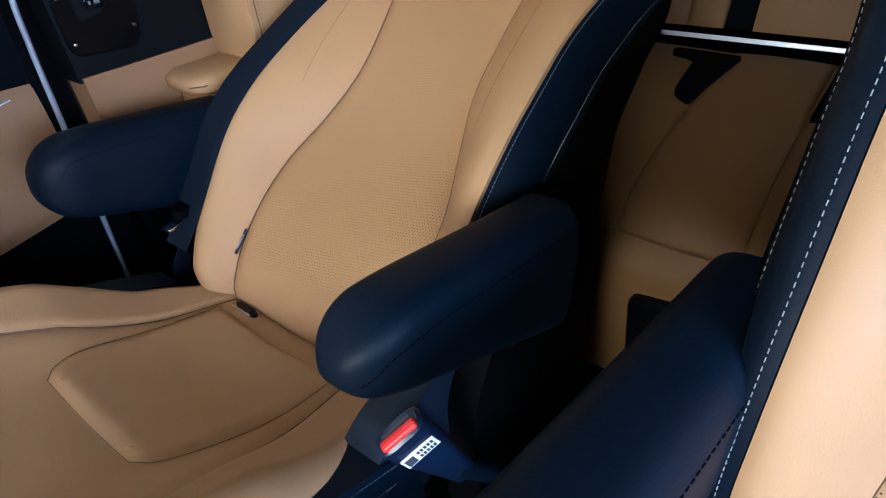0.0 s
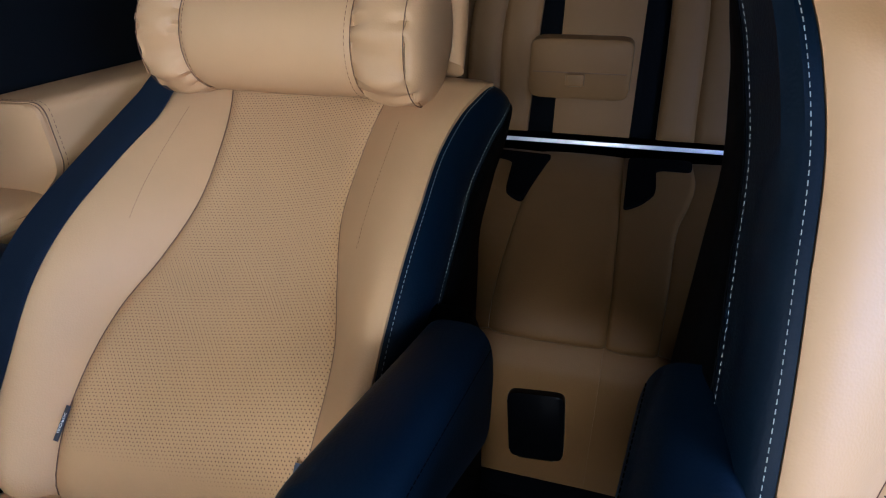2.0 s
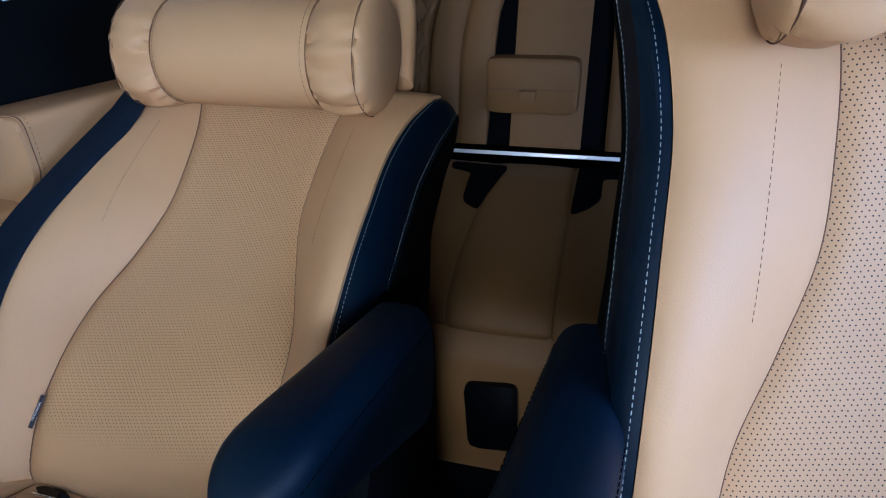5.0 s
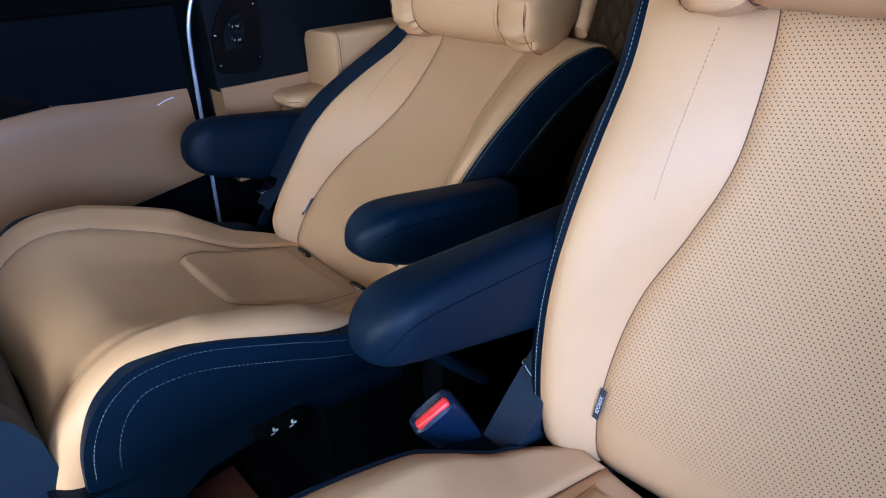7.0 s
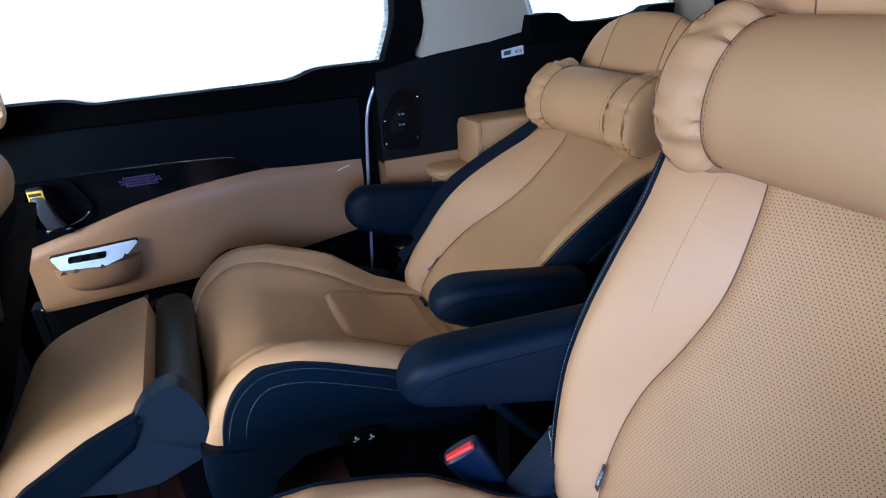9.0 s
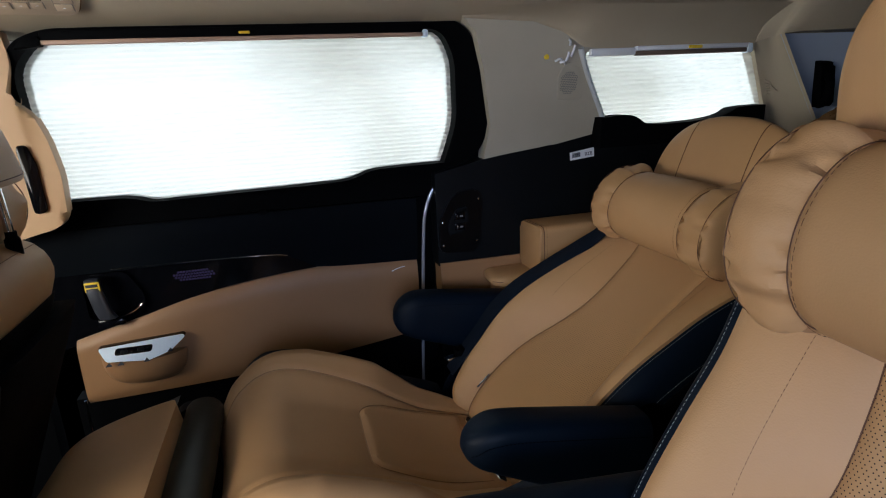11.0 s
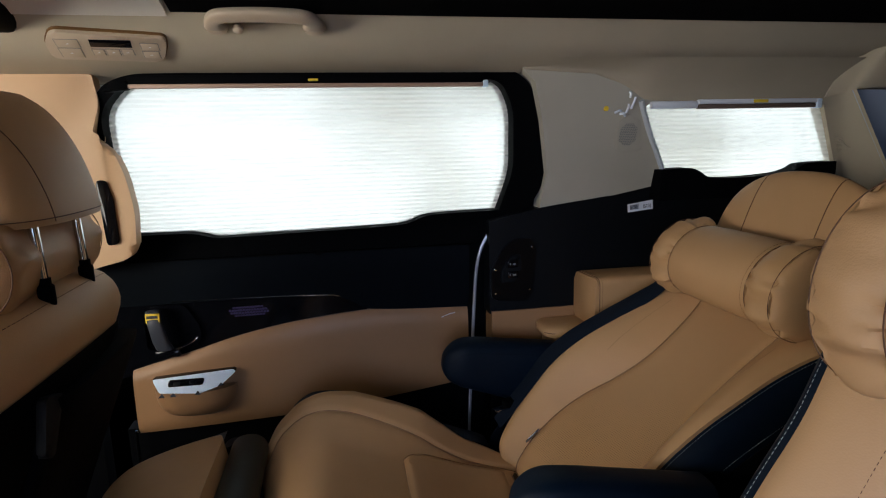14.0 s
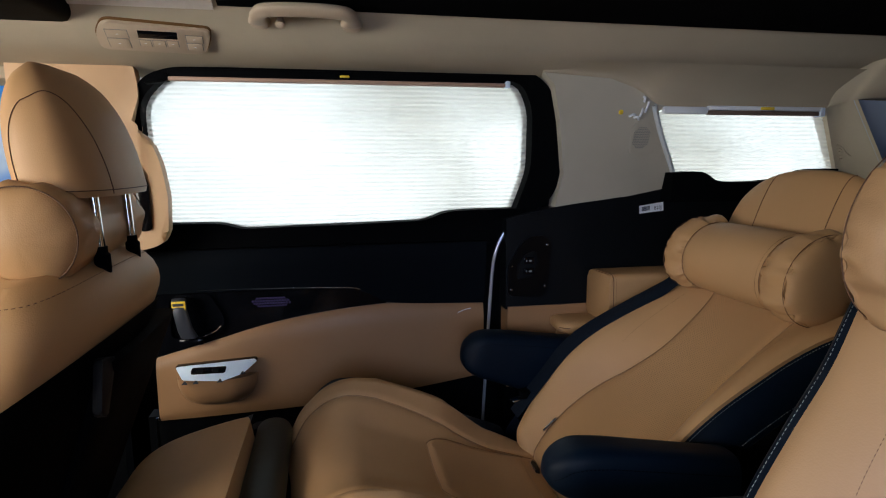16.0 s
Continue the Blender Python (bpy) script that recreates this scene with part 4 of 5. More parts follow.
    # navy shell round the back, and the black cover behind it, bulked out low down for shade
    def shell_slim(v):
        return max(0.10, 1 - max(0, (v - 0.50) / 0.165) ** 2) ** 0.5

    if recline > 30:
        front_edge, thread = ((0, 0), (0.006, 0.001), (0.020, 0.012), (0.031, 0.035)), (0.007, 0.0022)
        pull = 0.0
    else:
        front_edge, thread = ((0.004, -0.005), (0.014, -0.005), (0.024, 0.004), (0.027, 0.030)), (0.0100, -0.0050)
        pull = 0.005
    rings, covers = [], []
    for k in range(44):
        v = -0.03 + 0.69 * k / 43
        vv = max(0.0, v)
        h = edge(vv) - 0.003
        f = back_w(h, vv) - 0.009
        slim = shell_slim(v)
        # below, extra depth and width stand in for deep shade beside the seat
        lower = max(0, 0.55 - v)
        deep = 0.160 + 0.36 * lower + f
        wide = (0.10 if recline > 30 else 0.035) * max(0, lower - 0.09)
        side = []
        for du, dw in front_edge + ((0.036 - pull, 0.065), (0.026 - pull, deep * 0.85), (0.0, deep), (-0.05, deep + 0.018)):
            side.append((h + du * slim, f - dw * slim))
        row = [(-u, w) for u, w in side] + [(0, f - (deep + 0.022) * slim)] + side[::-1] + [(h * 0.90, f - 0.050 * slim), (h * 0.6, -0.075 - 0.02 * slim), (0, -0.085 - 0.02 * slim), (-h * 0.6, -0.075 - 0.02 * slim), (-h * 0.90, f - 0.050 * slim)]
        rings.append([back(u, v, w) for u, w in row])
        rear = [(h + du * slim, f - dw * slim) for du, dw in ((0.0372 - pull, 0.062), (0.0385 - pull + wide * 0.5, 0.078), (0.0295 - pull + wide, deep * 0.85), (0.0, deep + 0.004), (-0.05, deep + 0.022))]
        row = [(-u, w) for u, w in rear] + [(0, f - (deep + 0.026) * slim)] + rear[::-1] + [(h * 0.9, f - 0.08 * slim), (h * 0.5, -0.10 - 0.02 * slim), (0, -0.11 - 0.02 * slim), (-h * 0.5, -0.10 - 0.02 * slim), (-h * 0.9, f - 0.08 * slim)]
        covers.append([back(u, v, w) for u, w in row])
    add("rear_cover", loft(covers), black, "black cover behind the backrest, bulked out low to stand for shade")
    shell = add("back_shell", loft(rings), navy, "navy leather back shell with white stitching")
    for sgn in (1, -1):
        for du, dw, wide in ((*thread, 0.00038), (0.0345 - pull, 0.052, 0.00030)):
            run = []
            for k in range(70):
                v = 0.03 + 0.59 * k / 69
                h = edge(v) - 0.003
                slim = shell_slim(v)
                run.append(back(sgn * (h + du * slim + 0.0011), v, back_w(h, v) - 0.0085 - dw * slim))
            add("shell_stitching", stitches(run, 0.0032, 0.0025, wide), white_thread, "row of pale stitches", shell, True)

    # headrest, leaning forward over the pillow
    def head_half(t):
        arch = (1 - t ** 4.3) ** 0.5 if t < 1 else 0.06
        foot = min(1, 0.62 + t * 4)
        return 0.210 * arch, (0.047 * arch + 0.003) * foot, -0.033 + 0.130 * t, 0.648 + 0.212 * t

    rings = []
    for k in range(33):
        hu, hw, wc, v = head_half(k / 32)
        rings.append([back(u, v, w) for u, w in superloop(0, wc, hu, hw, 44, 2.7)])
    hr = add("headrest", loft(rings), tan, "wide arched tan leather headrest")
    for sgn in (1, -1):
        run = []
        for k in range(24):
            hu, hw, wc, v = head_half(0.04 + 0.90 * k / 23)
            q = 0.092 / hu
            run.append(back(sgn * 0.092, v, wc + hw * max(0, 1 - q ** 2.7) ** (1 / 2.7) + 0.0003))
        add("headrest_seam", tube(run, 0.0009, 6), dark_thread, "dark seam line", hr)

    # neck pillow: a smooth middle and two gathered ends with domed caps
    PV, PW = 0.622, 0.060
    rnd = random.Random(11)
    big = [(rnd.uniform(0, 6.28), rnd.uniform(0.6, 1.0), n) for n in (5, 8, 11)]
    small = [(rnd.uniform(0, 6.28), rnd.uniform(0.5, 1.0), n) for n in (16, 21, 27)]

    def pillow_ring(u, r, soft=0.0, fine=0.0):
        ring = []
        for j in range(96):
            g = 2 * math.pi * j / 96
            lo = sum(am * math.sin(n * g + ph) for ph, am, n in big) / 2
            hi = sum(am * math.sin(n * g + ph + 9 * u) for ph, am, n in small) / 2
            rr = r + soft * (lo - 0.3) + fine * min(0.45, hi)
            ring.append(back(u, PV + rr * 1.10 * math.sin(g), PW + rr * 0.96 * math.cos(g)))
        return ring

    def pillow_seam(u, r, inward=0.0):
        return [back(u, PV + (r - inward) * 1.10 * math.sin(2 * math.pi * j / 96), PW + (r - inward) * 0.96 * math.cos(2 * math.pi * j / 96)) for j in range(97)]

    mid_rings = [pillow_ring(-0.116 + 0.232 * k / 20, 0.0725 + 0.0015 * math.sin(math.pi * k / 20) - 0.003 * (k in (0, 20))) for k in range(21)]
    pil = add("neck_pillow", loft(mid_rings), tan, "smooth tan leather neck pillow")
    for sgn, long, dome in ((1, 0.058, 0.015), (-1, 0.069, 0.020)):
        rows = []
        for k in range(26):
            t = k / 25
            r = 0.0680 + 0.0150 * math.sin(min(1, t / 0.55) * math.pi / 2) ** 0.8 - 0.0050 * max(0, (t - 0.6) / 0.4) ** 2
            rows.append(pillow_ring(sgn * (0.115 + long * t), r, 0.0055 * math.sin(math.pi * t) ** 0.5, 0.0075 * max(0, 1 - t / 0.45) ** 1.2 * (t > 0) + 0.0045 * max(0, (t - 0.60) / 0.40)))
        add("pillow_end", loft(rows), tan, "gathered tan leather pillow end", pil)
        rows = []
        for k in range(15):
            q = k / 14
            rows.append(pillow_ring(sgn * (0.1150 + long + 0.0005 + dome * math.sin(q * math.pi / 2)), 0.0782 * max(0.02, math.cos(q * math.pi / 2)) ** 0.60, 0.0035 * (1 - q), 0.0045 * max(0, 1 - q / 0.35)))
        add("pillow_cap", loft(rows), tan, "domed tan leather end cap", pil)
        add("pillow_stitching", stitches(pillow_seam(sgn * 0.1100, 0.0738), 0.0044, 0.0024, 0.00030), dark_thread, "row of dark stitches", pil, True)
        add("pillow_piping", tube(pillow_seam(sgn * 0.1163, 0.0712), 0.0006, 6), dark_thread, "dark gathered seam", pil)
        add("pillow_piping", tube(pillow_seam(sgn * (0.1150 + long), 0.0798), 0.0006, 6), dark_thread, "dark end seam", pil)

    # cushion
    side = curve1([(-0.03, 0.185), (0.06, 0.228), (0.15, 0.252), (0.28, 0.264), (0.42, 0.266), (0.50, 0.258), (0.64, 0.250)])
    mid = curve1([(-0.03, 0.128), (0.05, 0.140), (0.15, 0.158), (0.28, 0.178), (0.40, 0.188), (0.64, 0.195)])
    LIM, BEND = 0.390, 0.092

    def cush_w(u, v):
        bol = 0.052 * max(0, min(1, (abs(u) - 0.09) / 0.13)) ** 1.5 * min(1, max(0.42, v / 0.2)) * (1 - 0.55 * min(1, max(0, (v - 0.36) / 0.12)))
        hollow = -0.012 * math.exp(-((v - 0.12) / 0.1) ** 2) - 0.008 * math.exp(-(u / 0.1) ** 2)
        return bol + hollow

    def bent(u, v, w):
        """Past the front edge the cushion bends down; w is the height over the plain cushion."""
        if v <= LIM:
            return cush(u, v, w), cw
        g = min((v - LIM) / BEND, 1.45)
        rest = max(0, v - LIM - 1.45 * BEND)
        nrm = cw * math.cos(g) + cv * math.sin(g)
        axis = cush(u, LIM, -BEND)
        return axis + nrm * (BEND + w) - (cw * math.sin(g) - cv * math.cos(g)) * rest, nrm

    LONG = 0.605

    def centre(s, t):
        v = -0.03 + (LONG + 0.03) * t
        u = mid(v) * (2 * s - 1)
        p, nrm = bent(u, v, cush_w(u, v))
        return p, nrm, (u, v)

    add("cushion_centre", pad(centre, 28, 70, roll=0.010, sink=0.006), tan, "smooth tan leather seat cushion")

    def bolster(sgn):
        def place(s, t):
            v = -0.03 + (LONG + 0.03) * t
            lo, hi = mid(v), side(v)
            R = 0.030
            deep = 0.10 if v < 0.33 else max(0.052, 0.10 - 0.048 * (v - 0.33) / 0.1)
            if s < 0.5:
                u = lo + (hi - R - lo) * s / 0.5
                w, lean = cush_w(u, v), 0.0
            elif s < 0.75:
                g = (s - 0.5) / 0.25 * math.pi / 2
                u = hi - R + R * math.sin(g)
                w, lean = cush_w(hi - R, v) - R * (1 - math.cos(g)), g
            else:
                u = hi
                w, lean = cush_w(hi - R, v) - R - (deep - R) * (s - 0.75) / 0.25, math.pi / 2
            p, nrm = bent(sgn * u, v, w)
            return p, nrm * math.cos(lean) + uy * (sgn * math.sin(lean)), (u, v)
        return place

    for sgn in (1, -1):
        bol = add("cushion_bolster", pad(bolster(sgn), 24, 70, depth=0.02, roll=0.010, sink=0.006, edges=(1, 0, 1, 1)), tan, "raised tan leather cushion bolster")
        run = []
        for k in range(60):
            v = -0.02 + 0.62 * k / 59
            p, nrm = bent(sgn * mid(v), v, cush_w(mid(v), v) - 0.005)
            run.append(p)
        add("cushion_seam", tube(run, 0.0005, 6), dark_thread, "dark seam line", bol)
        if sgn > 0 and recline < 30:
            run = []
            for k in range(50):
                v = 0.04 + 0.40 * k / 49
                run.append(bent(side(v) - 0.030 + 0.0300 * math.sin(0.6), v, cush_w(side(v) - 0.030, v) - 0.030 * (1 - math.cos(0.6)) + 0.001)[0])
            add("cushion_piping", tube(run, 0.0032, 8), navy, "navy piping along the cushion edge", bol)
        # navy side panel: outline in (along, up) from the crease, turned with the cushion
        outline = spline([(-0.493, 0, 0.030), (-0.484, 0, 0.080), (-0.466, 0, 0.120), (-0.440, 0, 0.148), (-0.402, 0, 0.163), (-0.330, 0, 0.152), (-0.216, 0, 0.099), (-0.146, 0, 0.063), (-0.02, 0, 0.01)], 60)
        lower = [(-0.02, -0.045), (-0.20, -0.015), (-0.30, 0.004), (-0.40, 0.012), (-0.475, 0.020)]
        turn = Matrix.Rotation(radians(tilt - 19), 3, "Y")
        pts = [turn @ Vector((p.x, 0, p.z)) for p in outline] + [turn @ Vector((x, 0, z)) for x, z in lower]
        poly = [(cx + p.x, cz + p.z) for p in pts]
        y_in, y_out = cy + sgn * 0.215, cy + sgn * 0.268
        sp = add("cushion_side", prism(poly, y_in, y_out, "y", 0.006), navy, "navy leather cushion side panel")
        for inset, name2 in ((0.010, "side_stitching"), (0.036, "side_stitching")):
            run = []
            for k in range(3, 58):
                p = outline[k]
                d = (outline[k + 1] - outline[k - 1]).normalized()
                q = turn @ (p + Vector((d.z, 0, -d.x)) * inset)
                run.append(Vector((cx + q.x, y_out + sgn * 0.0004, cz + q.z)))
            add(name2, stitches(run, 0.0032, 0.0030, 0.00022), white_thread, "row of pale stitches", sp, True)

    ins_w = curve1([(0.0, 0.118), (0.10, 0.126), (0.18, 0.123), (0.215, 0.115), (0.234, 0.104), (0.245, 0.088)])

    def insert(s, t):
        v = 0.012 + 0.233 * t
        u = ins_w(v) * (2 * s - 1)
        p, nrm = bent(u, v, cush_w(u, v) + 0.009)
        return p, nrm, (u, v)

    add("cushion_insert", pad(insert, 24, 30, depth=0.02, roll=0.016, sink=0.009), tan, "raised tan leather seat insert")
    # dark line stands in for shading at the insert's raised edge
    run = []
    for s, t in [(0, k / 20) for k in range(21)] + [(k / 20, 1) for k in range(1, 21)] + [(1, 1 - k / 20) for k in range(1, 21)]:
        q, nrm, _ = insert(s, t)
        run.append(q - nrm * 0.0070)
    add("insert_edge_line", tube(run, 0.0004, 6), dark_thread, "dark seam line")
    # base, shell and rails
    bx = cx - 0.05
    add("seat_base", box(bx - 0.10, bx + 0.22, cy - 0.18, cy + 0.18, 0.02, 0.40, 0.02), black, "black seat base")
    for sgn in (1, -1):
        add("floor_rail", box(bx - 0.35, bx + 0.40, cy + sgn * 0.17 - 0.02, cy + sgn * 0.17 + 0.02, 0.0, 0.03, 0.004), black, "black floor rail")
        shell_pts = spline([(-0.525, 0, 0.045), (-0.47, 0, 0.026), (-0.40, 0, 0.018), (-0.30, 0, 0.008), (-0.20, 0, -0.012), (-0.04, 0, -0.045)], 24)
        under = [(-0.04, -0.085), (-0.20, -0.045), (-0.30, -0.020), (-0.37, -0.02), (-0.425, -0.05), (-0.445, -0.10), (-0.435, -0.20), (-0.42, -0.38), (-0.50, -0.38), (-0.518, -0.15), (-0.528, -0.02)]
        poly = [(cx + p.x, cz + p.z) for p in shell_pts] + [(cx + x, cz + z) for x, z in under]
        sh = add("lower_shell", prism(poly, cy + sgn * 0.225, cy + sgn * 0.276, "y", 0.006), navy, "navy plastic valance")
        if sgn == -1 and recline > 30:
            y0 = cy - 0.276
            add("switch_pod", prism(rounded([(cx - 0.312, cz - 0.002), (cx - 0.295, cz - 0.030), (cx - 0.225, cz - 0.040), (cx - 0.218, cz - 0.022), (cx - 0.24, cz - 0.006)], 0.008), y0 - 0.008, y0 + 0.01, "y", 0.003), black, "black seat switch pod", sh)
            for dx in (0, 0.028):
                for ex, ez, hw, hh in ((0.0, 0.003, 0.0015, 0.003), (0.004, -0.001, 0.0022, 0.0015), (-0.002, -0.004, 0.003, 0.0007)):
                    q = Vector((cx - 0.280 + dx + ex, y0 - 0.0086, cz - 0.019 - dx * 0.2 + ez))
                    ob = part("switch_icon", shifted(box(q.x - hw, q.x + hw, q.y, q.y + 0.001, q.z - hh, q.z + hh, 0), base), paper, sh)
    add("cushion_pan", box(cx - 0.40, cx + 0.02, cy - 0.215, cy + 0.215, cz - 0.12, cz - 0.055, 0.02), black, "black seat pan")
    # armrests
    for u0, u1, dx, dz, turn_deg, long, top_z, low_z, fall in arms:
        turn = Matrix.Rotation(radians(turn_deg), 3, "Y")
        tip = Vector((cx + dx, cy + u0, cz + dz))

        def arm_shape(x):
            """Middle height, half height and half width of the arm at a length from its tip."""
            grow = max(0.0, 1 - (1 - min(1, x / 0.058)) ** 2.2) ** 0.5
            hi = top_z - 0.012 * max(0, 1 - x / 0.10) ** 2
            lo = low_z - fall * max(0, x - 0.04)
            return (hi + lo) / 2 * grow - 0.006 * (1 - grow), (hi - lo) / 2 * (0.06 + 0.94 * grow), 0.040 * (0.10 + 0.90 * grow)

        rings = []
        for k in range(34):
            x = long * (k / 33) ** 1.5
            mid_z, hz, hy = arm_shape(x)
            rings.append([tip + turn @ Vector((x, (u1 - u0) * x / long + y, z)) for y, z in superloop(0, mid_z, hy, hz, 40, 3.4)])
        arm = add("armrest", loft(rings), navy, "padded navy leather armrest")
        for sgn in (1, -1):
            run = []
            for k in range(60):
                x = 0.010 + (long - 0.012) * k / 59
                mid_z, hz, hy = arm_shape(x)
                z = min(0.82, -0.25 + 1.07 * (1 - (1 - min(1, k / 12)) ** 2), 1 - 0.024 / max(0.025, hz))
                run.append(tip + turn @ Vector((x, (u1 - u0) * x / long + sgn * (hy * (1 - abs(z) ** 3.4) ** (1 / 3.4) + 0.0004), mid_z + hz * z)))
            ob = part("armrest_stitching", shifted(stitches(run, 0.0036, 0.0024, 0.0006), base), black, arm, "row of black stitches")
            ob["kind"] = "stuff"
    # ISOFIX guides in the crease and the woven tags on the back
    for u in (0.140, -0.140):
        p = o + (Vector((0.008, u * 0.68, -0.0115)) if recline > 30 else Vector((0.046, u * 1.06, -0.020)))
        g = add("isofix_guide", prism(superloop(p.x, p.y, 0.007, 0.026, 20, 3), p.z - 0.01, p.z + 0.006, "z", 0.002), gloss, "black anchor slot")
        part("isofix_lip", shifted(box(p.x - 0.0075, p.x - 0.005, p.y - 0.020, p.y + 0.020, p.z + 0.005, p.z + 0.008, 0.0008), base), chrome, g)
        v0 = 0.078
        s2 = seam(v0 + 0.02) * (1 if u > 0 else -1)
        d = 0.0085 if u > 0 else -0.0085
        t0, t1 = back(s2 - d * 0.75, v0, back_w(s2, v0) + 0.004), back(s2 + d * 0.1, v0, back_w(s2, v0) + 0.004)
        quad = [back(s2 - d * 0.9, v0, back_w(s2, v0) + 0.006), back(s2 + d * 0.15, v0, back_w(s2, v0) + 0.003), back(s2 + d * 0.15, v0 + 0.040, back_w(s2, v0 + 0.040) + 0.003), back(s2 - d * 0.9, v0 + 0.040, back_w(s2, v0 + 0.040) + 0.006)]
        bm = bmesh.new()
        f = [bm.verts.new(q) for q in quad]
        r = [bm.verts.new(q - bw * 0.0015) for q in quad]
        bm.faces.new(f)
        bm.faces.new(r[::-1])
        for i in range(4):
            bm.faces.new((f[i], r[i], r[(i + 1) % 4], f[(i + 1) % 4]))
        tag = add("isofix_tag", bm, ink, "small black woven tag")
        cen = sum(quad, Vector()) / 4 + bw * 0.0007
        words("ISOFIX", 0.0078, cen, bv, (quad[0] - quad[1]) * (1 if u < 0 else 1), paper, tag, "tag_text", base)
    # Black slab added where the seat's hinge side lies in deep shade.
    if recline > 30:
        pts = rounded([(cx + 0.03, cz - 0.30), (cx + 0.02, cz + 0.02), (cx + 0.10, cz + 0.15), (cx + 0.22, cz + 0.21), (cx + 0.30, cz + 0.10), (cx + 0.30, cz - 0.30)], 0.03)
        add("hinge_shade_slab", prism(pts, cy - 0.300, cy - 0.245, "y", 0.015), black, "black slab standing in for shade at the hinge")
    # hinge cover beside the backrest foot
    for sgn in ((buckle_side,) if buckle_side else ()):
        bm = prism(rounded([(-0.06, 0.078), (0.0, 0.069), (0.06, 0.040), (0.128, 0.004), (0.128, -0.05), (-0.06, -0.05)], 0.006), sgn * 0.206, sgn * 0.256, "z", 0.007)
        for vert in bm.verts:
            vert.co = back(vert.co.z, vert.co.x, vert.co.y)
        hc = add("hinge_cover", bm, support_blue, "slate plastic hinge cover under clear film")
        for k in range(6):
            p, q = 0.118 - 0.010 * (k % 3), 0.012 + 0.007 * (k % 3) - 0.012 * (k // 3)
            line = spline([back(sgn * (0.222 + 0.006 * k), p, q + 0.0015), back(sgn * (0.236 + 0.005 * k), p + 0.004, q - 0.002), back(sgn * 0.2570, p - 0.004 + 0.003 * k, q - 0.014)], 8)
            add("film_crinkle", tube(line, 0.0006, 5), film, "shiny crinkle of clear film", hc)
    return top, back, cush, back_w


# each arm: y at the tip and at the root, tip's x and z from the crease, slope, length, top, underside and its fall
ARM_A = ((0.290, 0.300, -0.112, 0.205, 8, 0.285, 0.052, -0.062, 0.234), (-0.279, -0.301, -0.120, 0.217, 7.9, 0.285, 0.042, -0.042, 0.307))
ARM_B = ((0.309, 0.260, -0.190, 0.217, -1.6, 0.340, 0.052, -0.036, 0.25),)
seat_a, back_a, cush_a, skin_a = seat(0.292, 0.470, 0.455, 50, 19, ARM_A, -1, "tan and navy leather captain seat, deeply reclined, beside the far door", (-0.0145, -0.0075, 0.0))
seat_b, back_b, cush_b, skin_b = seat(0.235, -0.300, 0.450, 20, 15, ARM_B, 1, "tan and navy leather captain seat, upright, by the open door", (0.0077, 0.0031, -0.013))


# belt buckles on the inner sides of the seats
def buckle(place, turn_z, lean, label, with_plate):
    ob = thing("belt_buckle", place, label, "belt buckle", "belt buckles")
    ob.rotation_euler = (0, radians(lean), radians(turn_z))
    rings = []
    for z, hx, hy in ((-0.14, 0.016, 0.010), (-0.10, 0.020, 0.013), (-0.05, 0.027, 0.016), (-0.01, 0.031, 0.017), (0.004, 0.031, 0.017), (0.008, 0.027, 0.013)):
        rings.append([Vector((x, y, z)) for x, y in superloop(0, 0, hx, hy, 24, 3.5)])
    body = part("buckle_body", loft(rings), material("navy_plastic", (0.004, 0.010, 0.028), 0.32), ob, "navy plastic buckle body")
    part("release_button", box(-0.024, 0.024, -0.0135, 0.000, 0.000, 0.0125, 0.004, seg=3), red, ob, "red release button")
    part("button_rib", box(-0.022, 0.022, -0.0085, -0.0065, 0.012, 0.0135, 0.0006), red, ob)
    part("tongue_slot", box(-0.020, 0.020, 0.0035, 0.0095, 0.004, 0.0085, 0.001), ink, ob, "dark tongue slot")
    if with_plate:
        plate = part("buckle_label", box(-0.022, 0.024, -0.0192, -0.0165, -0.034, -0.016, 0.0006), paper, ob, "white printed label")
        for k in range(5):
            part("label_bar", box(-0.002 + 0.0048 * k, 0.0012 + 0.0048 * k, -0.0198, -0.0190, -0.0235, -0.0185, 0), ink, plate)
            part("label_bar", box(-0.002 + 0.0048 * k, 0.0012 + 0.0048 * k, -0.0198, -0.0190, -0.0315, -0.0265, 0), ink, plate)
        part("label_bar", box(-0.019, -0.007, -0.0198, -0.0190, -0.032, -0.019, 0), ink, plate)
    stalk = part("stalk", tube([(0, 0, -0.12), (0.02, 0, -0.20), (0.05, 0, -0.28)], 0.014, 10), navy, ob)
    return ob


buckle((0.228, 0.190, 0.532), -28, -30, "navy belt buckle with red button beside the reclined seat", True).scale = (0.86, 0.86, 0.86)
buckle((0.128, -0.012, 0.528), -20, -32, "navy belt buckle with red button between the seats", False)

# seat belt of the far seat
belt = thing("seat_belt", (0.45, 0.74, 0.40), "navy webbing seat belt hanging along the far seat", "seat belt")
LB = (0.45, 0.74, 0.40)


def ribbon(points, across, n=60, width=0.059, thick=0.0016):
    pts = spline(points, n)
    acr = spline(across, n)
    rings = []
    for i, p in enumerate(pts):
        d = (pts[min(i + 1, n - 1)] - pts[max(i - 1, 0)]).normalized()
        s = (acr[i] - d * acr[i].dot(d)).normalized()
        m = d.cross(s)
        rings.append([p + s * (width / 2 * a) + m * (thick * b) for a, b in ((-1, 0), (-0.96, 0.6), (0, 0.7), (0.96, 0.6), (1, 0), (0.96, -0.6), (0, -0.7), (-0.96, -0.6))])
    return loft(rings)


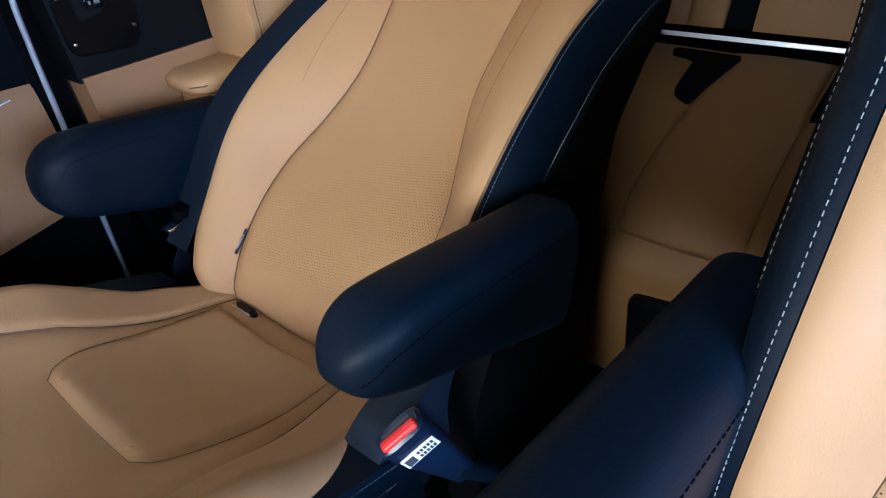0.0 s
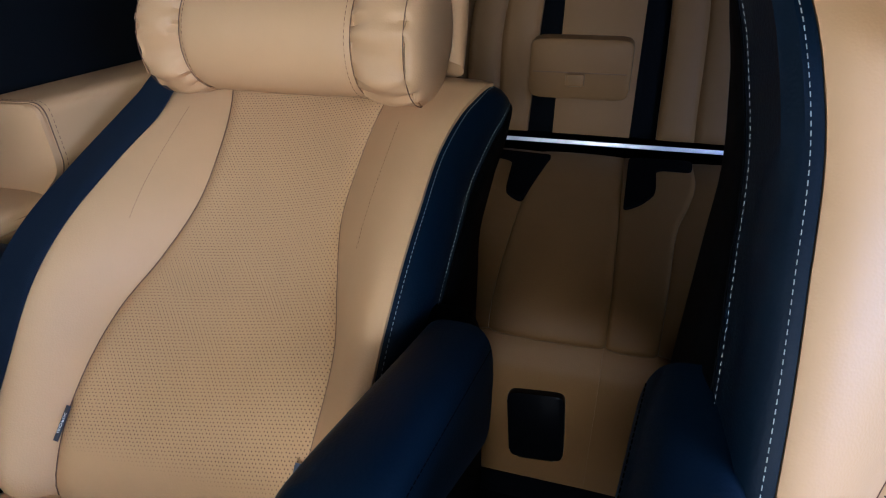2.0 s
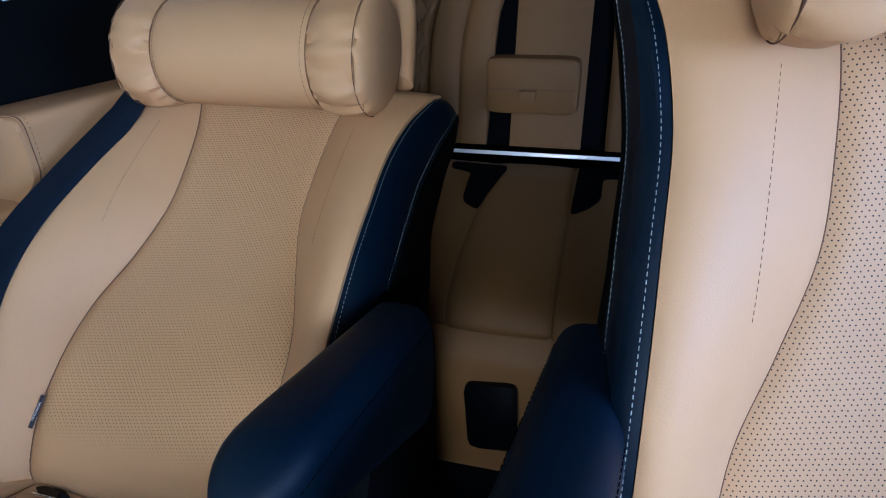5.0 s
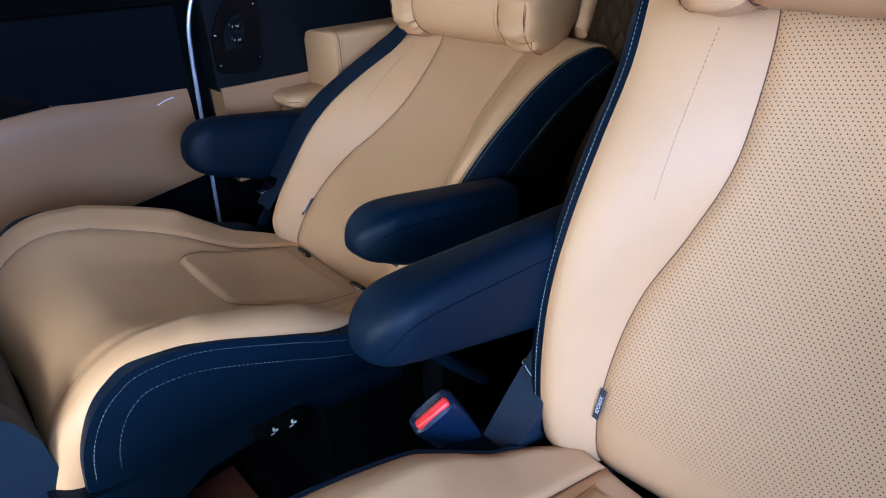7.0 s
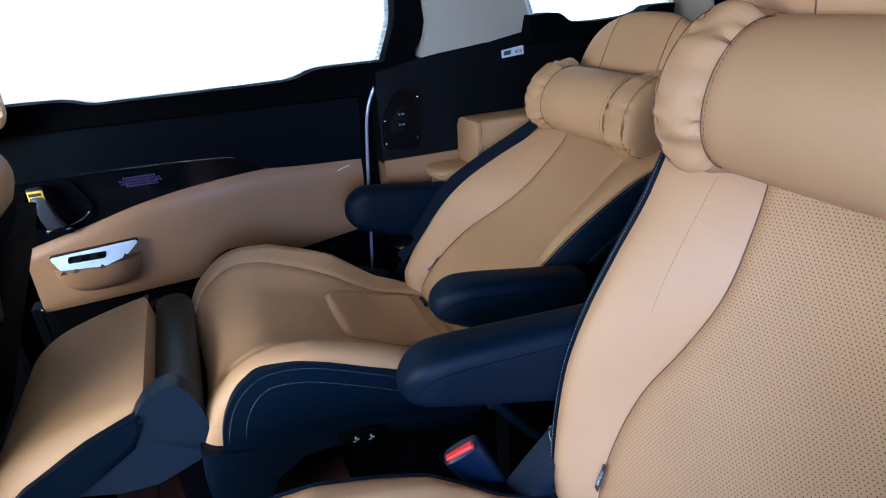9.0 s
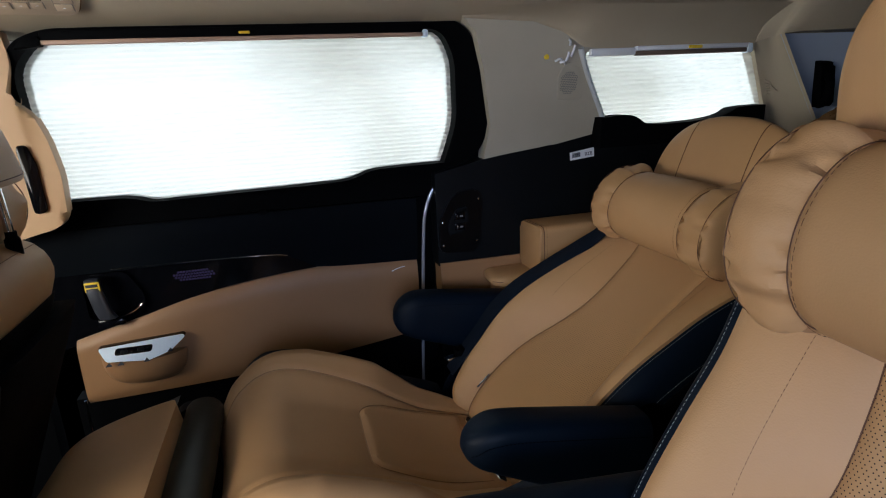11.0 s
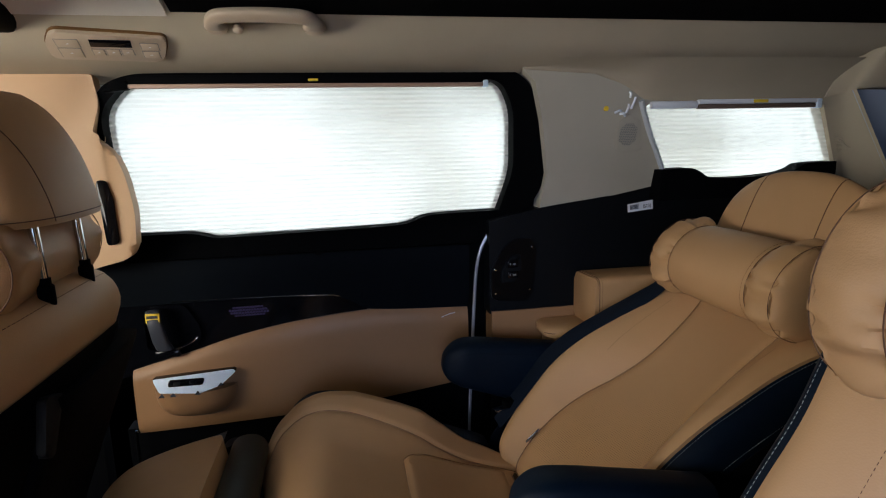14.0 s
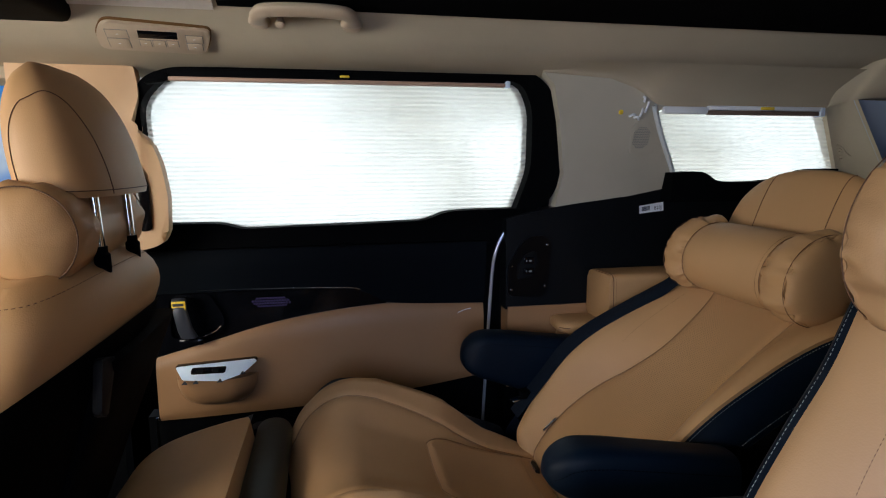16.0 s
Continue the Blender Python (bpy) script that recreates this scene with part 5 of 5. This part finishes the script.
# the webbing lies over the bolster from the shoulder down to its foot
belt_in = [curve1([(0.05, 0.214), (0.10, 0.208), (0.20, 0.211), (0.30, 0.208), (0.40, 0.196), (0.50, 0.181), (0.60, 0.168), (0.70, 0.160)]), curve1([(0.05, 0.030), (0.10, 0.040), (0.20, 0.048), (0.30, 0.050), (0.40, 0.040), (0.50, 0.028), (0.60, 0.020), (0.70, -0.045)])]
belt_out = [curve1([(0.05, 0.268), (0.10, 0.266), (0.20, 0.268), (0.30, 0.267), (0.40, 0.253), (0.50, 0.239), (0.60, 0.227), (0.70, 0.219)]), curve1([(0.05, 0.014), (0.10, 0.026), (0.20, 0.042), (0.30, 0.052), (0.40, 0.042), (0.50, 0.027), (0.60, 0.014), (0.70, -0.050)])]
rows = []
for k in range(60):
    v = 0.70 - 0.65 * k / 59
    u0, u1 = belt_in[0](v), belt_out[0](v)
    line = []
    for j in range(9):
        u = u0 + (u1 - u0) * j / 8
        w = belt_in[1](v) + (belt_out[1](v) - belt_in[1](v)) * j / 8
        line.append((u, max(w, skin_a(min(u, 0.26), v) + 0.0030 if v < 0.61 else w)))
    rows.append([back_a(u, v, w) for u, w in line] + [back_a(u, v, w - 0.0016) for u, w in line[::-1]])
for p, half, thick in ((Vector((0.338, 0.722, 0.470)), Vector((0.016, 0.026, 0.0)), Vector((0.0012, -0.0010, 0))), (Vector((0.335, 0.735, 0.36)), Vector((0.026, 0.012, 0.0)), Vector((0.0008, -0.0013, 0)))):
    line = [p + half * (j / 4 - 1) for j in range(9)]
    rows.append(line + [q + thick for q in line[::-1]])
part("belt_webbing", shifted(loft(rows), LB), webbing, belt, "navy woven webbing")
part("belt_lower", shifted(ribbon([(0.375, 0.735, 0.545), (0.335, 0.735, 0.50), (0.305, 0.742, 0.44), (0.30, 0.745, 0.36)], [(0.85, 0.4, -0.3), (0.8, 0.5, -0.3), (0.9, 0.3, 0.0), (0.95, 0.2, 0.0)], 30, 0.044), LB), webbing, belt, "folded lower webbing")
part("belt_tongue", shifted(prism(rounded([(0.318, 0.690), (0.385, 0.715), (0.375, 0.745), (0.310, 0.712)], 0.006), 0.548, 0.562, "z", 0.003), LB), black, belt, "black belt tongue")
part("tongue_plate", shifted(prism(rounded([(0.290, 0.684), (0.325, 0.694), (0.318, 0.714), (0.284, 0.702)], 0.004), 0.545, 0.5485, "z", 0.001), LB), chrome, belt, "chrome tongue plate")

# leg rest of the far seat
OB = (-0.38, 0.465, 0.0)
ott = thing("leg_rest", OB, "extended tan leg rest with navy sides and a black roller", "leg rest")


leg_z = curve1([(0.0, 0.590), (0.02, 0.588), (0.10, 0.571), (0.16, 0.552), (0.20, 0.530), (0.235, 0.497), (0.262, 0.450), (0.275, 0.41)])


def ottp(s, t):
    y = 0.232 + 0.455 * s
    run = 0.272 * math.sin(t * math.pi / 2) ** 0.9
    corner = 0.030 * max(0.0, (s - 0.86) / 0.14) ** 2 * (1 - t)
    return Vector((-0.298 - run - corner, y, leg_z(run) - 0.012 * s + 0.004 * math.sin(math.pi * s))), Vector((-0.18 - 0.5 * t * t, 0, 0.98 - 0.3 * t * t)).normalized(), (y, run)


part("leg_pad", shifted(pad(ottp, 40, 40, depth=0.050, roll=0.045, sink=0.034, edges=(1, 1, 0, 1)), OB), tan, ott, "smooth tan leather leg pad")
part("leg_frame", shifted(prism([(-0.300, 0.570), (-0.322, 0.526), (-0.409, 0.477), (-0.48, 0.428), (-0.555, 0.365), (-0.568, 0.395), (-0.50, 0.478), (-0.40, 0.538)], 0.222, 0.696, "y", 0.006), OB), navy, ott, "navy leather leg rest sides")
part("roller", shifted(loft([[Vector((-0.256 + x, y, 0.526 + z)) for x, z in superloop(0, 0, r, r * 0.95, 28, 2.2)] for y, r in ((0.240, 0.030), (0.244, 0.038), (0.46, 0.040), (0.680, 0.038), (0.684, 0.030))]), OB), material("olive_black_vinyl", (0.011, 0.012, 0.008), 0.42, spec=0.35), ott, "olive-black roller cover")
part("leg_side", shifted(prism(rounded([(-0.302, 0.588), (-0.385, 0.557), (-0.477, 0.510), (-0.535, 0.462), (-0.562, 0.395), (-0.548, 0.372), (-0.480, 0.440), (-0.414, 0.485), (-0.364, 0.514), (-0.330, 0.535), (-0.316, 0.553)], 0.006), 0.2210, 0.240, "y", 0.004), OB), navy, ott, "navy leather side of the leg pad")
part("support_arm", shifted(prism(rounded([(-0.212, 0.500), (-0.217, 0.567), (-0.229, 0.601), (-0.241, 0.617), (-0.256, 0.622), (-0.275, 0.617), (-0.294, 0.604), (-0.335, 0.552), (-0.41, 0.505), (-0.47, 0.455), (-0.417, 0.470), (-0.36, 0.449), (-0.306, 0.444), (-0.215, 0.475)], 0.008), 0.226, 0.262, "y", 0.012), OB), support_blue, ott, "slate-blue plastic support arm")
part("support_arm", shifted(prism(rounded([(-0.218, 0.530), (-0.262, 0.545), (-0.305, 0.540), (-0.322, 0.515), (-0.43, 0.430), (-0.43, 0.31), (-0.33, 0.36), (-0.215, 0.49)], 0.02), 0.675, 0.712, "y", 0.010), OB), navy, ott, "navy support arm")
part("leg_stay", shifted(box(-0.30, -0.22, 0.35, 0.58, 0.0, 0.50, 0.02), OB), black, ott, "black stay under the leg rest")
# brown floor mat strip in the footwell
mat_ob = thing("floor_mat", (-0.28, 0.0, 0.0), "reddish brown plank-look floor mat", "floor mat")
for k in range(7):
    part("plank", shifted(box(-0.75 + 0.115 * k, -0.638 + 0.115 * k, -0.30, 0.90, 0.0, 0.012, 0.002), (-0.28, 0.0, 0.0)), woodfloor, mat_ob)

# ---- third row ----
RB = (1.1, 0.095, 0.0)
bench = thing("rear_bench_seat", RB, "tan leather third-row bench with a folded centre armrest", "car seat")
prof = spline([(1.275, 0, 0.58), (1.15, 0, 0.578), (0.96, 0, 0.560), (0.84, 0, 0.537), (0.768, 0, 0.505), (0.742, 0, 0.468), (0.753, 0, 0.450), (0.778, 0, 0.444)], 70)
prof_low = spline([(0.790, 0, 0.470), (0.770, 0, 0.444), (0.750, 0, 0.41), (0.741, 0, 0.36), (0.75, 0, 0.20), (0.758, 0, 0.125)], 40)


def along(line, lo, hi, bulge=0.006):
    """A cushion strip along a side profile, between two seams lo(x) and hi(x)."""
    def place(s, t):
        k = t * (len(line) - 1)
        i = min(int(k), len(line) - 2)
        p = line[i].lerp(line[i + 1], k - i)
        d = (line[i + 1] - line[i]).normalized()
        nrm = Vector((d.z, 0, -d.x))
        y0, y1 = lo(p.x), hi(p.x)
        return Vector((p.x, y0 + (y1 - y0) * s, p.z)) + nrm * bulge * math.sin(math.pi * s) ** 0.6, nrm, (s, t)
    return place


def bench_z(x, y=0):
    for p, q in zip(prof, prof[1:]):
        if q.x <= x <= p.x:
            return p.z + (q.z - p.z) * (p.x - x) / (p.x - q.x)
    return 0.58


seam_r = curve1([(0.74, -0.058), (0.82, -0.065), (0.97, -0.080), (1.05, -0.100), (1.15, -0.120), (1.275, -0.122)])
GAP = 0.0006
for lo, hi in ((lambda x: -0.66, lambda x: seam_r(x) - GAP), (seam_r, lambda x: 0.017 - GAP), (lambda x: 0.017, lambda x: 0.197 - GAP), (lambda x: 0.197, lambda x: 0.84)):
    part("bench_cushion", shifted(pad(along(prof, lo, hi, 0.004), 24, 70, depth=0.05, roll=0.006, sink=0.003), RB), tan_rear_shaded, bench, "tan leather cushion section, shade in its colour")
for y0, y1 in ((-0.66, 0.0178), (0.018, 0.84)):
    part("bench_skirt", shifted(pad(along(prof_low, lambda x, y0=y0: y0, lambda x, y1=y1: y1, 0.002), 14, 40, depth=0.05, roll=0.006, sink=0.003), RB), tan_rear_shaded, bench, "tan leather front skirt")
part("bench_base", shifted(box(0.80, 1.25, -0.60, 0.80, 0.0, 0.42, 0.02), RB), carpet, bench, "dark bench base")
hole = part("skirt_recess", shifted(prism(rounded([(0.058, 0.215), (0.150, 0.205), (0.160, 0.350), (0.066, 0.360)], 0.018), 0.728, 0.745, "x", 0.003), RB), semi_gloss, bench, "black square recess")
# Dark sheets laid on the cushion stand in for shaded belt notches.
for poly in (rounded([(1.235, 0.300), (1.225, 0.168), (1.195, 0.172), (1.008, 0.196), (1.03, 0.232), (1.10, 0.238), (1.185, 0.245), (1.20, 0.298)], 0.02), rounded([(1.25, 0.008), (1.258, -0.118), (1.20, -0.116), (1.193, -0.046), (1.08, -0.044), (1.035, -0.020), (1.008, 0.012)], 0.02)):
    part("notch_shade", shifted(drape(poly, lambda x, y: bench_z(x) + 0.0095, 0.02), RB), carpet, bench, "flat dark piece standing for a shaded belt notch")
strip = box(-0.002, 0.002, -0.40, 0.62, -0.0045, 0.0045, 0.0012)
for v in strip.verts:
    v.co = Matrix.Rotation(radians(13), 3, "Y") @ v.co + Vector((1.290, 0.0, 0.6005 - 0.005 * v.co.y))
part("chrome_bar", shifted(strip, RB), white_chrome, bench, "chrome strip, whitened to stand for reflected sky")


def back3(y, z, w=0.0):
    return Vector((1.312 + 0.2 * (z - 0.62) - w, y, z + 0.2 * w))


def back_panel(lo, hi, z0, z1, w0=0.0, crown=0.006):
    def place(s, t):
        z = z0 + (z1 - z0) * t
        y = lo(z) + (hi(z) - lo(z)) * s
        return back3(y, z, w0 + crown * math.sin(math.pi * s)), Vector((-0.98, 0, 0.196)), (y, z)
    return place


e1 = curve1([(0.60, 0.383), (0.75, 0.388), (0.88, 0.380), (1.0, 0.341), (1.10, 0.28), (1.16, 0.21)])
e2 = curve1([(0.60, 0.311), (0.70, 0.311), (0.85, 0.309), (1.0, 0.271), (1.10, 0.22), (1.16, 0.17)])
e3 = curve1([(0.60, 0.240), (0.88, 0.227), (0.94, 0.215), (0.99, 0.182), (1.02, 0.14)])
f1 = curve1([(0.60, -0.203), (0.95, -0.175), (1.0, -0.150), (1.10, -0.09), (1.16, -0.02)])
f2 = curve1([(0.60, -0.123), (0.645, -0.121), (0.92, -0.105), (1.0, -0.071), (1.10, -0.03), (1.16, 0.01)])
f3 = curve1([(0.60, -0.045), (0.92, -0.034), (0.956, -0.014), (1.0, 0.018), (1.02, 0.05)])
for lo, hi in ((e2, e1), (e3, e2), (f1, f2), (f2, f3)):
    part("back_section", shifted(pad(back_panel(lo, hi, 0.612, 1.02), 10, 36, depth=0.06, roll=0.008, sink=0.006), RB), tan_rear_shaded, bench, "tan leather back section, shade in its colour")
part("back_section", shifted(pad(back_panel(f1, e1, 1.022, 1.15), 16, 14, depth=0.06), RB), tan_rear_shaded, bench, "tan leather back section, shade in its colour")
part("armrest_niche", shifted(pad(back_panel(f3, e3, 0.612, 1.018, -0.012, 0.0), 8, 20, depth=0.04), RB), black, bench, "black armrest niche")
part("niche_strip", shifted(pad(back_panel(lambda z: 0.012, lambda z: 0.181, 0.612, 1.018, -0.003, 0.0), 8, 20, depth=0.02, roll=0.006, sink=0.004), RB), tan_rear_shaded, bench, "tan leather centre strip")
cen = part("centre_armrest", shifted(loft([[Vector((1.328 - w + 0.2 * (0.755 - 0.62), 0.133 + dy, 0.755 + dz)) for dy, dz in superloop(0, 0, hy, hz, 44, 9)] for w, hy, hz in ((0.0, 0.108, 0.064), (0.030, 0.108, 0.064), (0.050, 0.106, 0.062), (0.055, 0.100, 0.056))]), RB), tan_rear_shaded, bench, "folded tan leather armrest")
part("armrest_tab", shifted(box(1.288, 1.306, 0.120, 0.160, 0.722, 0.748, 0.004), RB), tan_rear_shaded, cen, "small leather pull tab")
part("armrest_line", shifted(box(1.2985, 1.302, 0.035, 0.232, 0.7485, 0.7505, 0.0005), RB), dark_thread, cen)
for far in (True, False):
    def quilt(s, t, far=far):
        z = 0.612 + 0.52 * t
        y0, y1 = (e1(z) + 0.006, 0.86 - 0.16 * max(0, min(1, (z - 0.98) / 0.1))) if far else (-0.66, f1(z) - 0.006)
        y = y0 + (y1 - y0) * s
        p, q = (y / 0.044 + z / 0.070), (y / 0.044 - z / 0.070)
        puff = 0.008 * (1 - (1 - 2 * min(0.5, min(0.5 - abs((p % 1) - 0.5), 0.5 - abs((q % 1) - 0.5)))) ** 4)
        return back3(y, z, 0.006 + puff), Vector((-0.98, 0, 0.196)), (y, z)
    part("quilted_back", shifted(pad(quilt, 110, 96, depth=0.08), RB), tan_rear_shaded, bench, "diamond-quilted tan leather back")

# ---- front seat ----
FY = 0.435
FB = (-0.55, FY, 0.0)
front = thing("front_seat", FB, "tan leather front seat with black back shell, seen from behind", "car seat")


def lean(z):
    """How far the backrest stands forward below its shoulders."""
    return -0.36 * max(0.0, 0.90 - z)


def front_ring(z, rx, ry, off=0.0, p=2.4, n=64):
    return [Vector((-0.520 + off + dx + lean(z), FY + dy, z)) for dx, dy in superloop(0, 0, rx, ry, n, p)]


def front_skin(t):
    """The backrest's outline at a height from 0 to 1: its shoulders droop and round over."""
    z = 0.30 + 0.677 * t
    r = max(0.05, 1 - max(0, (z - 0.907) / 0.07) ** 2.2) ** 0.5
    row = front_ring(z, 0.100 * (0.25 + 0.75 * r), (0.247 - 0.02 * max(0, t - 0.6) / 0.4) * (0.80 + 0.20 * r))
    for q in row:
        q.z -= 0.040 * abs((q.y - FY) / 0.247) ** 2.5 * t ** 5
    return row


part("front_back", shifted(loft([front_skin(k / 40) for k in range(41)]), FB), tan, front, "tan leather backrest")
rings = []
for k in range(16):
    t = k / 15
    z0 = 0.28 + 0.560 * t
    row = front_ring(z0, 0.106, 0.2540 - 0.010 * max(0, t - 0.6) / 0.4)
    for q in row:
        q.x -= lean(z0)
        q.z += (q.x + 0.455) * 0.85 * t
        q.x += lean(q.z)
    rings.append(row)
part("back_cover", shifted(loft(rings), FB), black, front, "black back shell")
row = [q + Vector((0.0006, 0, 0.0006)) for q in front_skin(0.972)]
ob = part("front_stitching", shifted(stitches(row[48:] + row[:17], 0.0042, 0.0034, 0.0006), FB), dark_thread, front, "row of dark stitches")
ob["kind"] = "stuff"
rings = []
for z, rx, ry in ((0.42, 0.006, 0.13), (0.44, 0.014, 0.150), (0.62, 0.020, 0.158), (0.815, 0.030, 0.158), (0.830, 0.028, 0.158)):
    rings.append([q + Vector((0, 0.035, 0)) for q in front_ring(z, rx, ry, 0.096, 5)])
part("map_pocket", shifted(loft(rings), FB), black, front, "dark map pocket")
part("pocket_strap", shifted(prism(rounded([(0.262, 0.772), (0.284, 0.760), (0.333, 0.832), (0.284, 0.845)], 0.006), -0.446, -0.434, "x", 0.004), FB), slate, front, "dark hanging strap")
for z0, z1 in ((0.935, 0.925), (0.898, 0.884)):
    row = [front_ring(z0 + (z1 - z0) * k / 10, 0.1004, 0.2474, 0.0, 2.4, 256)[160 + 2 * k] for k in range(11)]
    part("shoulder_seam", shifted(tube(row, 0.0010, 6), FB), dark_thread, front, "short dark seam")
for y in (FY - 0.072, FY + 0.062):
    part("headrest_rod", shifted(tube([(-0.450, y, 0.93), (-0.456, y, 1.08)], 0.0065, 14), FB), chrome, front, "chrome headrest rod")
    part("rod_sleeve", shifted(loft([[Vector((-0.451 + dx, y + dy, z)) for dx, dy in superloop(0, 0, r, r, 16, 2)] for z, r in ((0.940, 0.011), (0.978, 0.011), (0.981, 0.008), (0.990, 0.008))]), FB), black, front)


def head_half(t):
    arch = max(0.03, 1 - t ** 2.7) ** 0.5
    foot = min(1, 0.95 + 1.0 * t)
    return 0.068 * arch * foot, 0.142 * (0.45 + 0.55 * arch) * foot, -0.496 - 0.034 * t, 1.062 + 0.190 * t


rings = []
for k in range(30):
    hx, hy, x0, z = head_half(k / 29)
    rings.append([Vector((x0 + dx, FY + 0.03 + dy, z)) for dx, dy in superloop(0, 0, hx, hy, 44, 2.8)])
hrf = part("front_headrest", shifted(loft(rings), FB), tan, front, "tan leather headrest with an arched side seam")
pts = []
for v in spline([(-112, 0.02, 0), (-113, 0.25, 0), (-108, 0.50, 0), (-92, 0.70, 0), (-70, 0.77, 0), (-48, 0.70, 0), (-34, 0.50, 0), (-28, 0.25, 0), (-27, 0.02, 0)], 60):
    hx, hy, x0, z = head_half(v.y)
    c, d = math.cos(radians(v.x)), math.sin(radians(v.x))
    pts.append(Vector((x0 + math.copysign((hx + 0.0004) * abs(c) ** (2 / 2.8), c), FY + 0.03 + math.copysign((hy + 0.0004) * abs(d) ** (2 / 2.8), d), z)))
part("headrest_seam", shifted(tube(pts, 0.0007, 6), FB), dark_thread, hrf)
hx, hy, x0, z = head_half(0.05)
ring = [Vector((x0 + dx, FY + 0.03 + dy, z)) for dx, dy in superloop(0, 0, hx + 0.0004, hy + 0.0004, 60, 2.8)]
part("headrest_piping", shifted(tube(ring + ring[:1], 0.0008, 6), FB), dark_thread, hrf, "dark seam along the lower edge")
rows = []
for k in range(81):
    t = k / 80
    e = min(t, 1 - t) * 0.33
    r = 0.073 * max(0.03, 1 - max(0, 1 - e / 0.034) ** 2.4) ** 0.6
    cen3 = Vector((-0.517 - 0.02 * t, 0.268 + 0.37 * t, 1.014 - 0.004 * t))
    ring = []
    for j in range(48):
        g = 2 * math.pi * j / 48
        rr = r + 0.006 * (math.sin(7 * g + 1) + math.sin(11 * g)) * 0.5 * max(0, 1 - abs(e - 0.045) / 0.05)
        ring.append(cen3 + Vector((rr * math.cos(g), 0, rr * math.sin(g))))
    rows.append(ring)
part("front_pillow", shifted(loft(rows), FB), tan, front, "gathered tan leather neck pillow")
for yy, x in ((0.284, -0.518), (0.622, -0.536)):
    ring = [Vector((x + 0.0682 * math.cos(g * math.pi / 24), yy, 1.013 + 0.0682 * math.sin(g * math.pi / 24))) for g in range(49)]
    part("pillow_piping", shifted(tube(ring, 0.0010, 6), FB), dark_thread, front, "dark end seam")
part("front_base", shifted(box(-0.95, -0.47, FY - 0.2, FY + 0.2, 0.0, 0.36, 0.03), FB), black, front, "black seat base")

# Unseen second seat, added to keep windscreen light off the near captain seat.
copy_thing(front, Matrix.Translation((-0.55, -FY, 0)))

back_sky = part("backdrop", box(-0.75, 4.2, 1.6, 1.62, 0.80, 2.0, 0), daylight)
tagged(back_sky, "bright overexposed daylight outside the windows", "backdrop", "", "structure")
front_sky = glow("blue_daylight", (0.20, 0.46, 0.95), 1.1)
nt = front_sky.node_tree
dn = nt.nodes.new("ShaderNodeTexNoise")
dn.inputs["Scale"].default_value = 4.5
dc = nt.nodes.new("ShaderNodeTexCoord")
nt.links.new(dc.outputs["Object"], dn.inputs["Vector"])
dr = nt.nodes.new("ShaderNodeValToRGB")
dr.color_ramp.elements[0].position, dr.color_ramp.elements[0].color = 0.42, (0.10, 0.34, 0.80, 1)
dr.color_ramp.elements[1].position, dr.color_ramp.elements[1].color = 0.60, (0.85, 0.93, 1.0, 1)
nt.links.new(dn.outputs["Fac"], dr.inputs[0])
nt.links.new(dr.outputs[0], nt.nodes["Emission"].inputs[0])
tagged(part("backdrop_front", box(-3.2, -0.95, 1.9, 1.92, 0.80, 2.0, 0), front_sky), "blue and white daylight outside the front window", "backdrop", "", "structure")
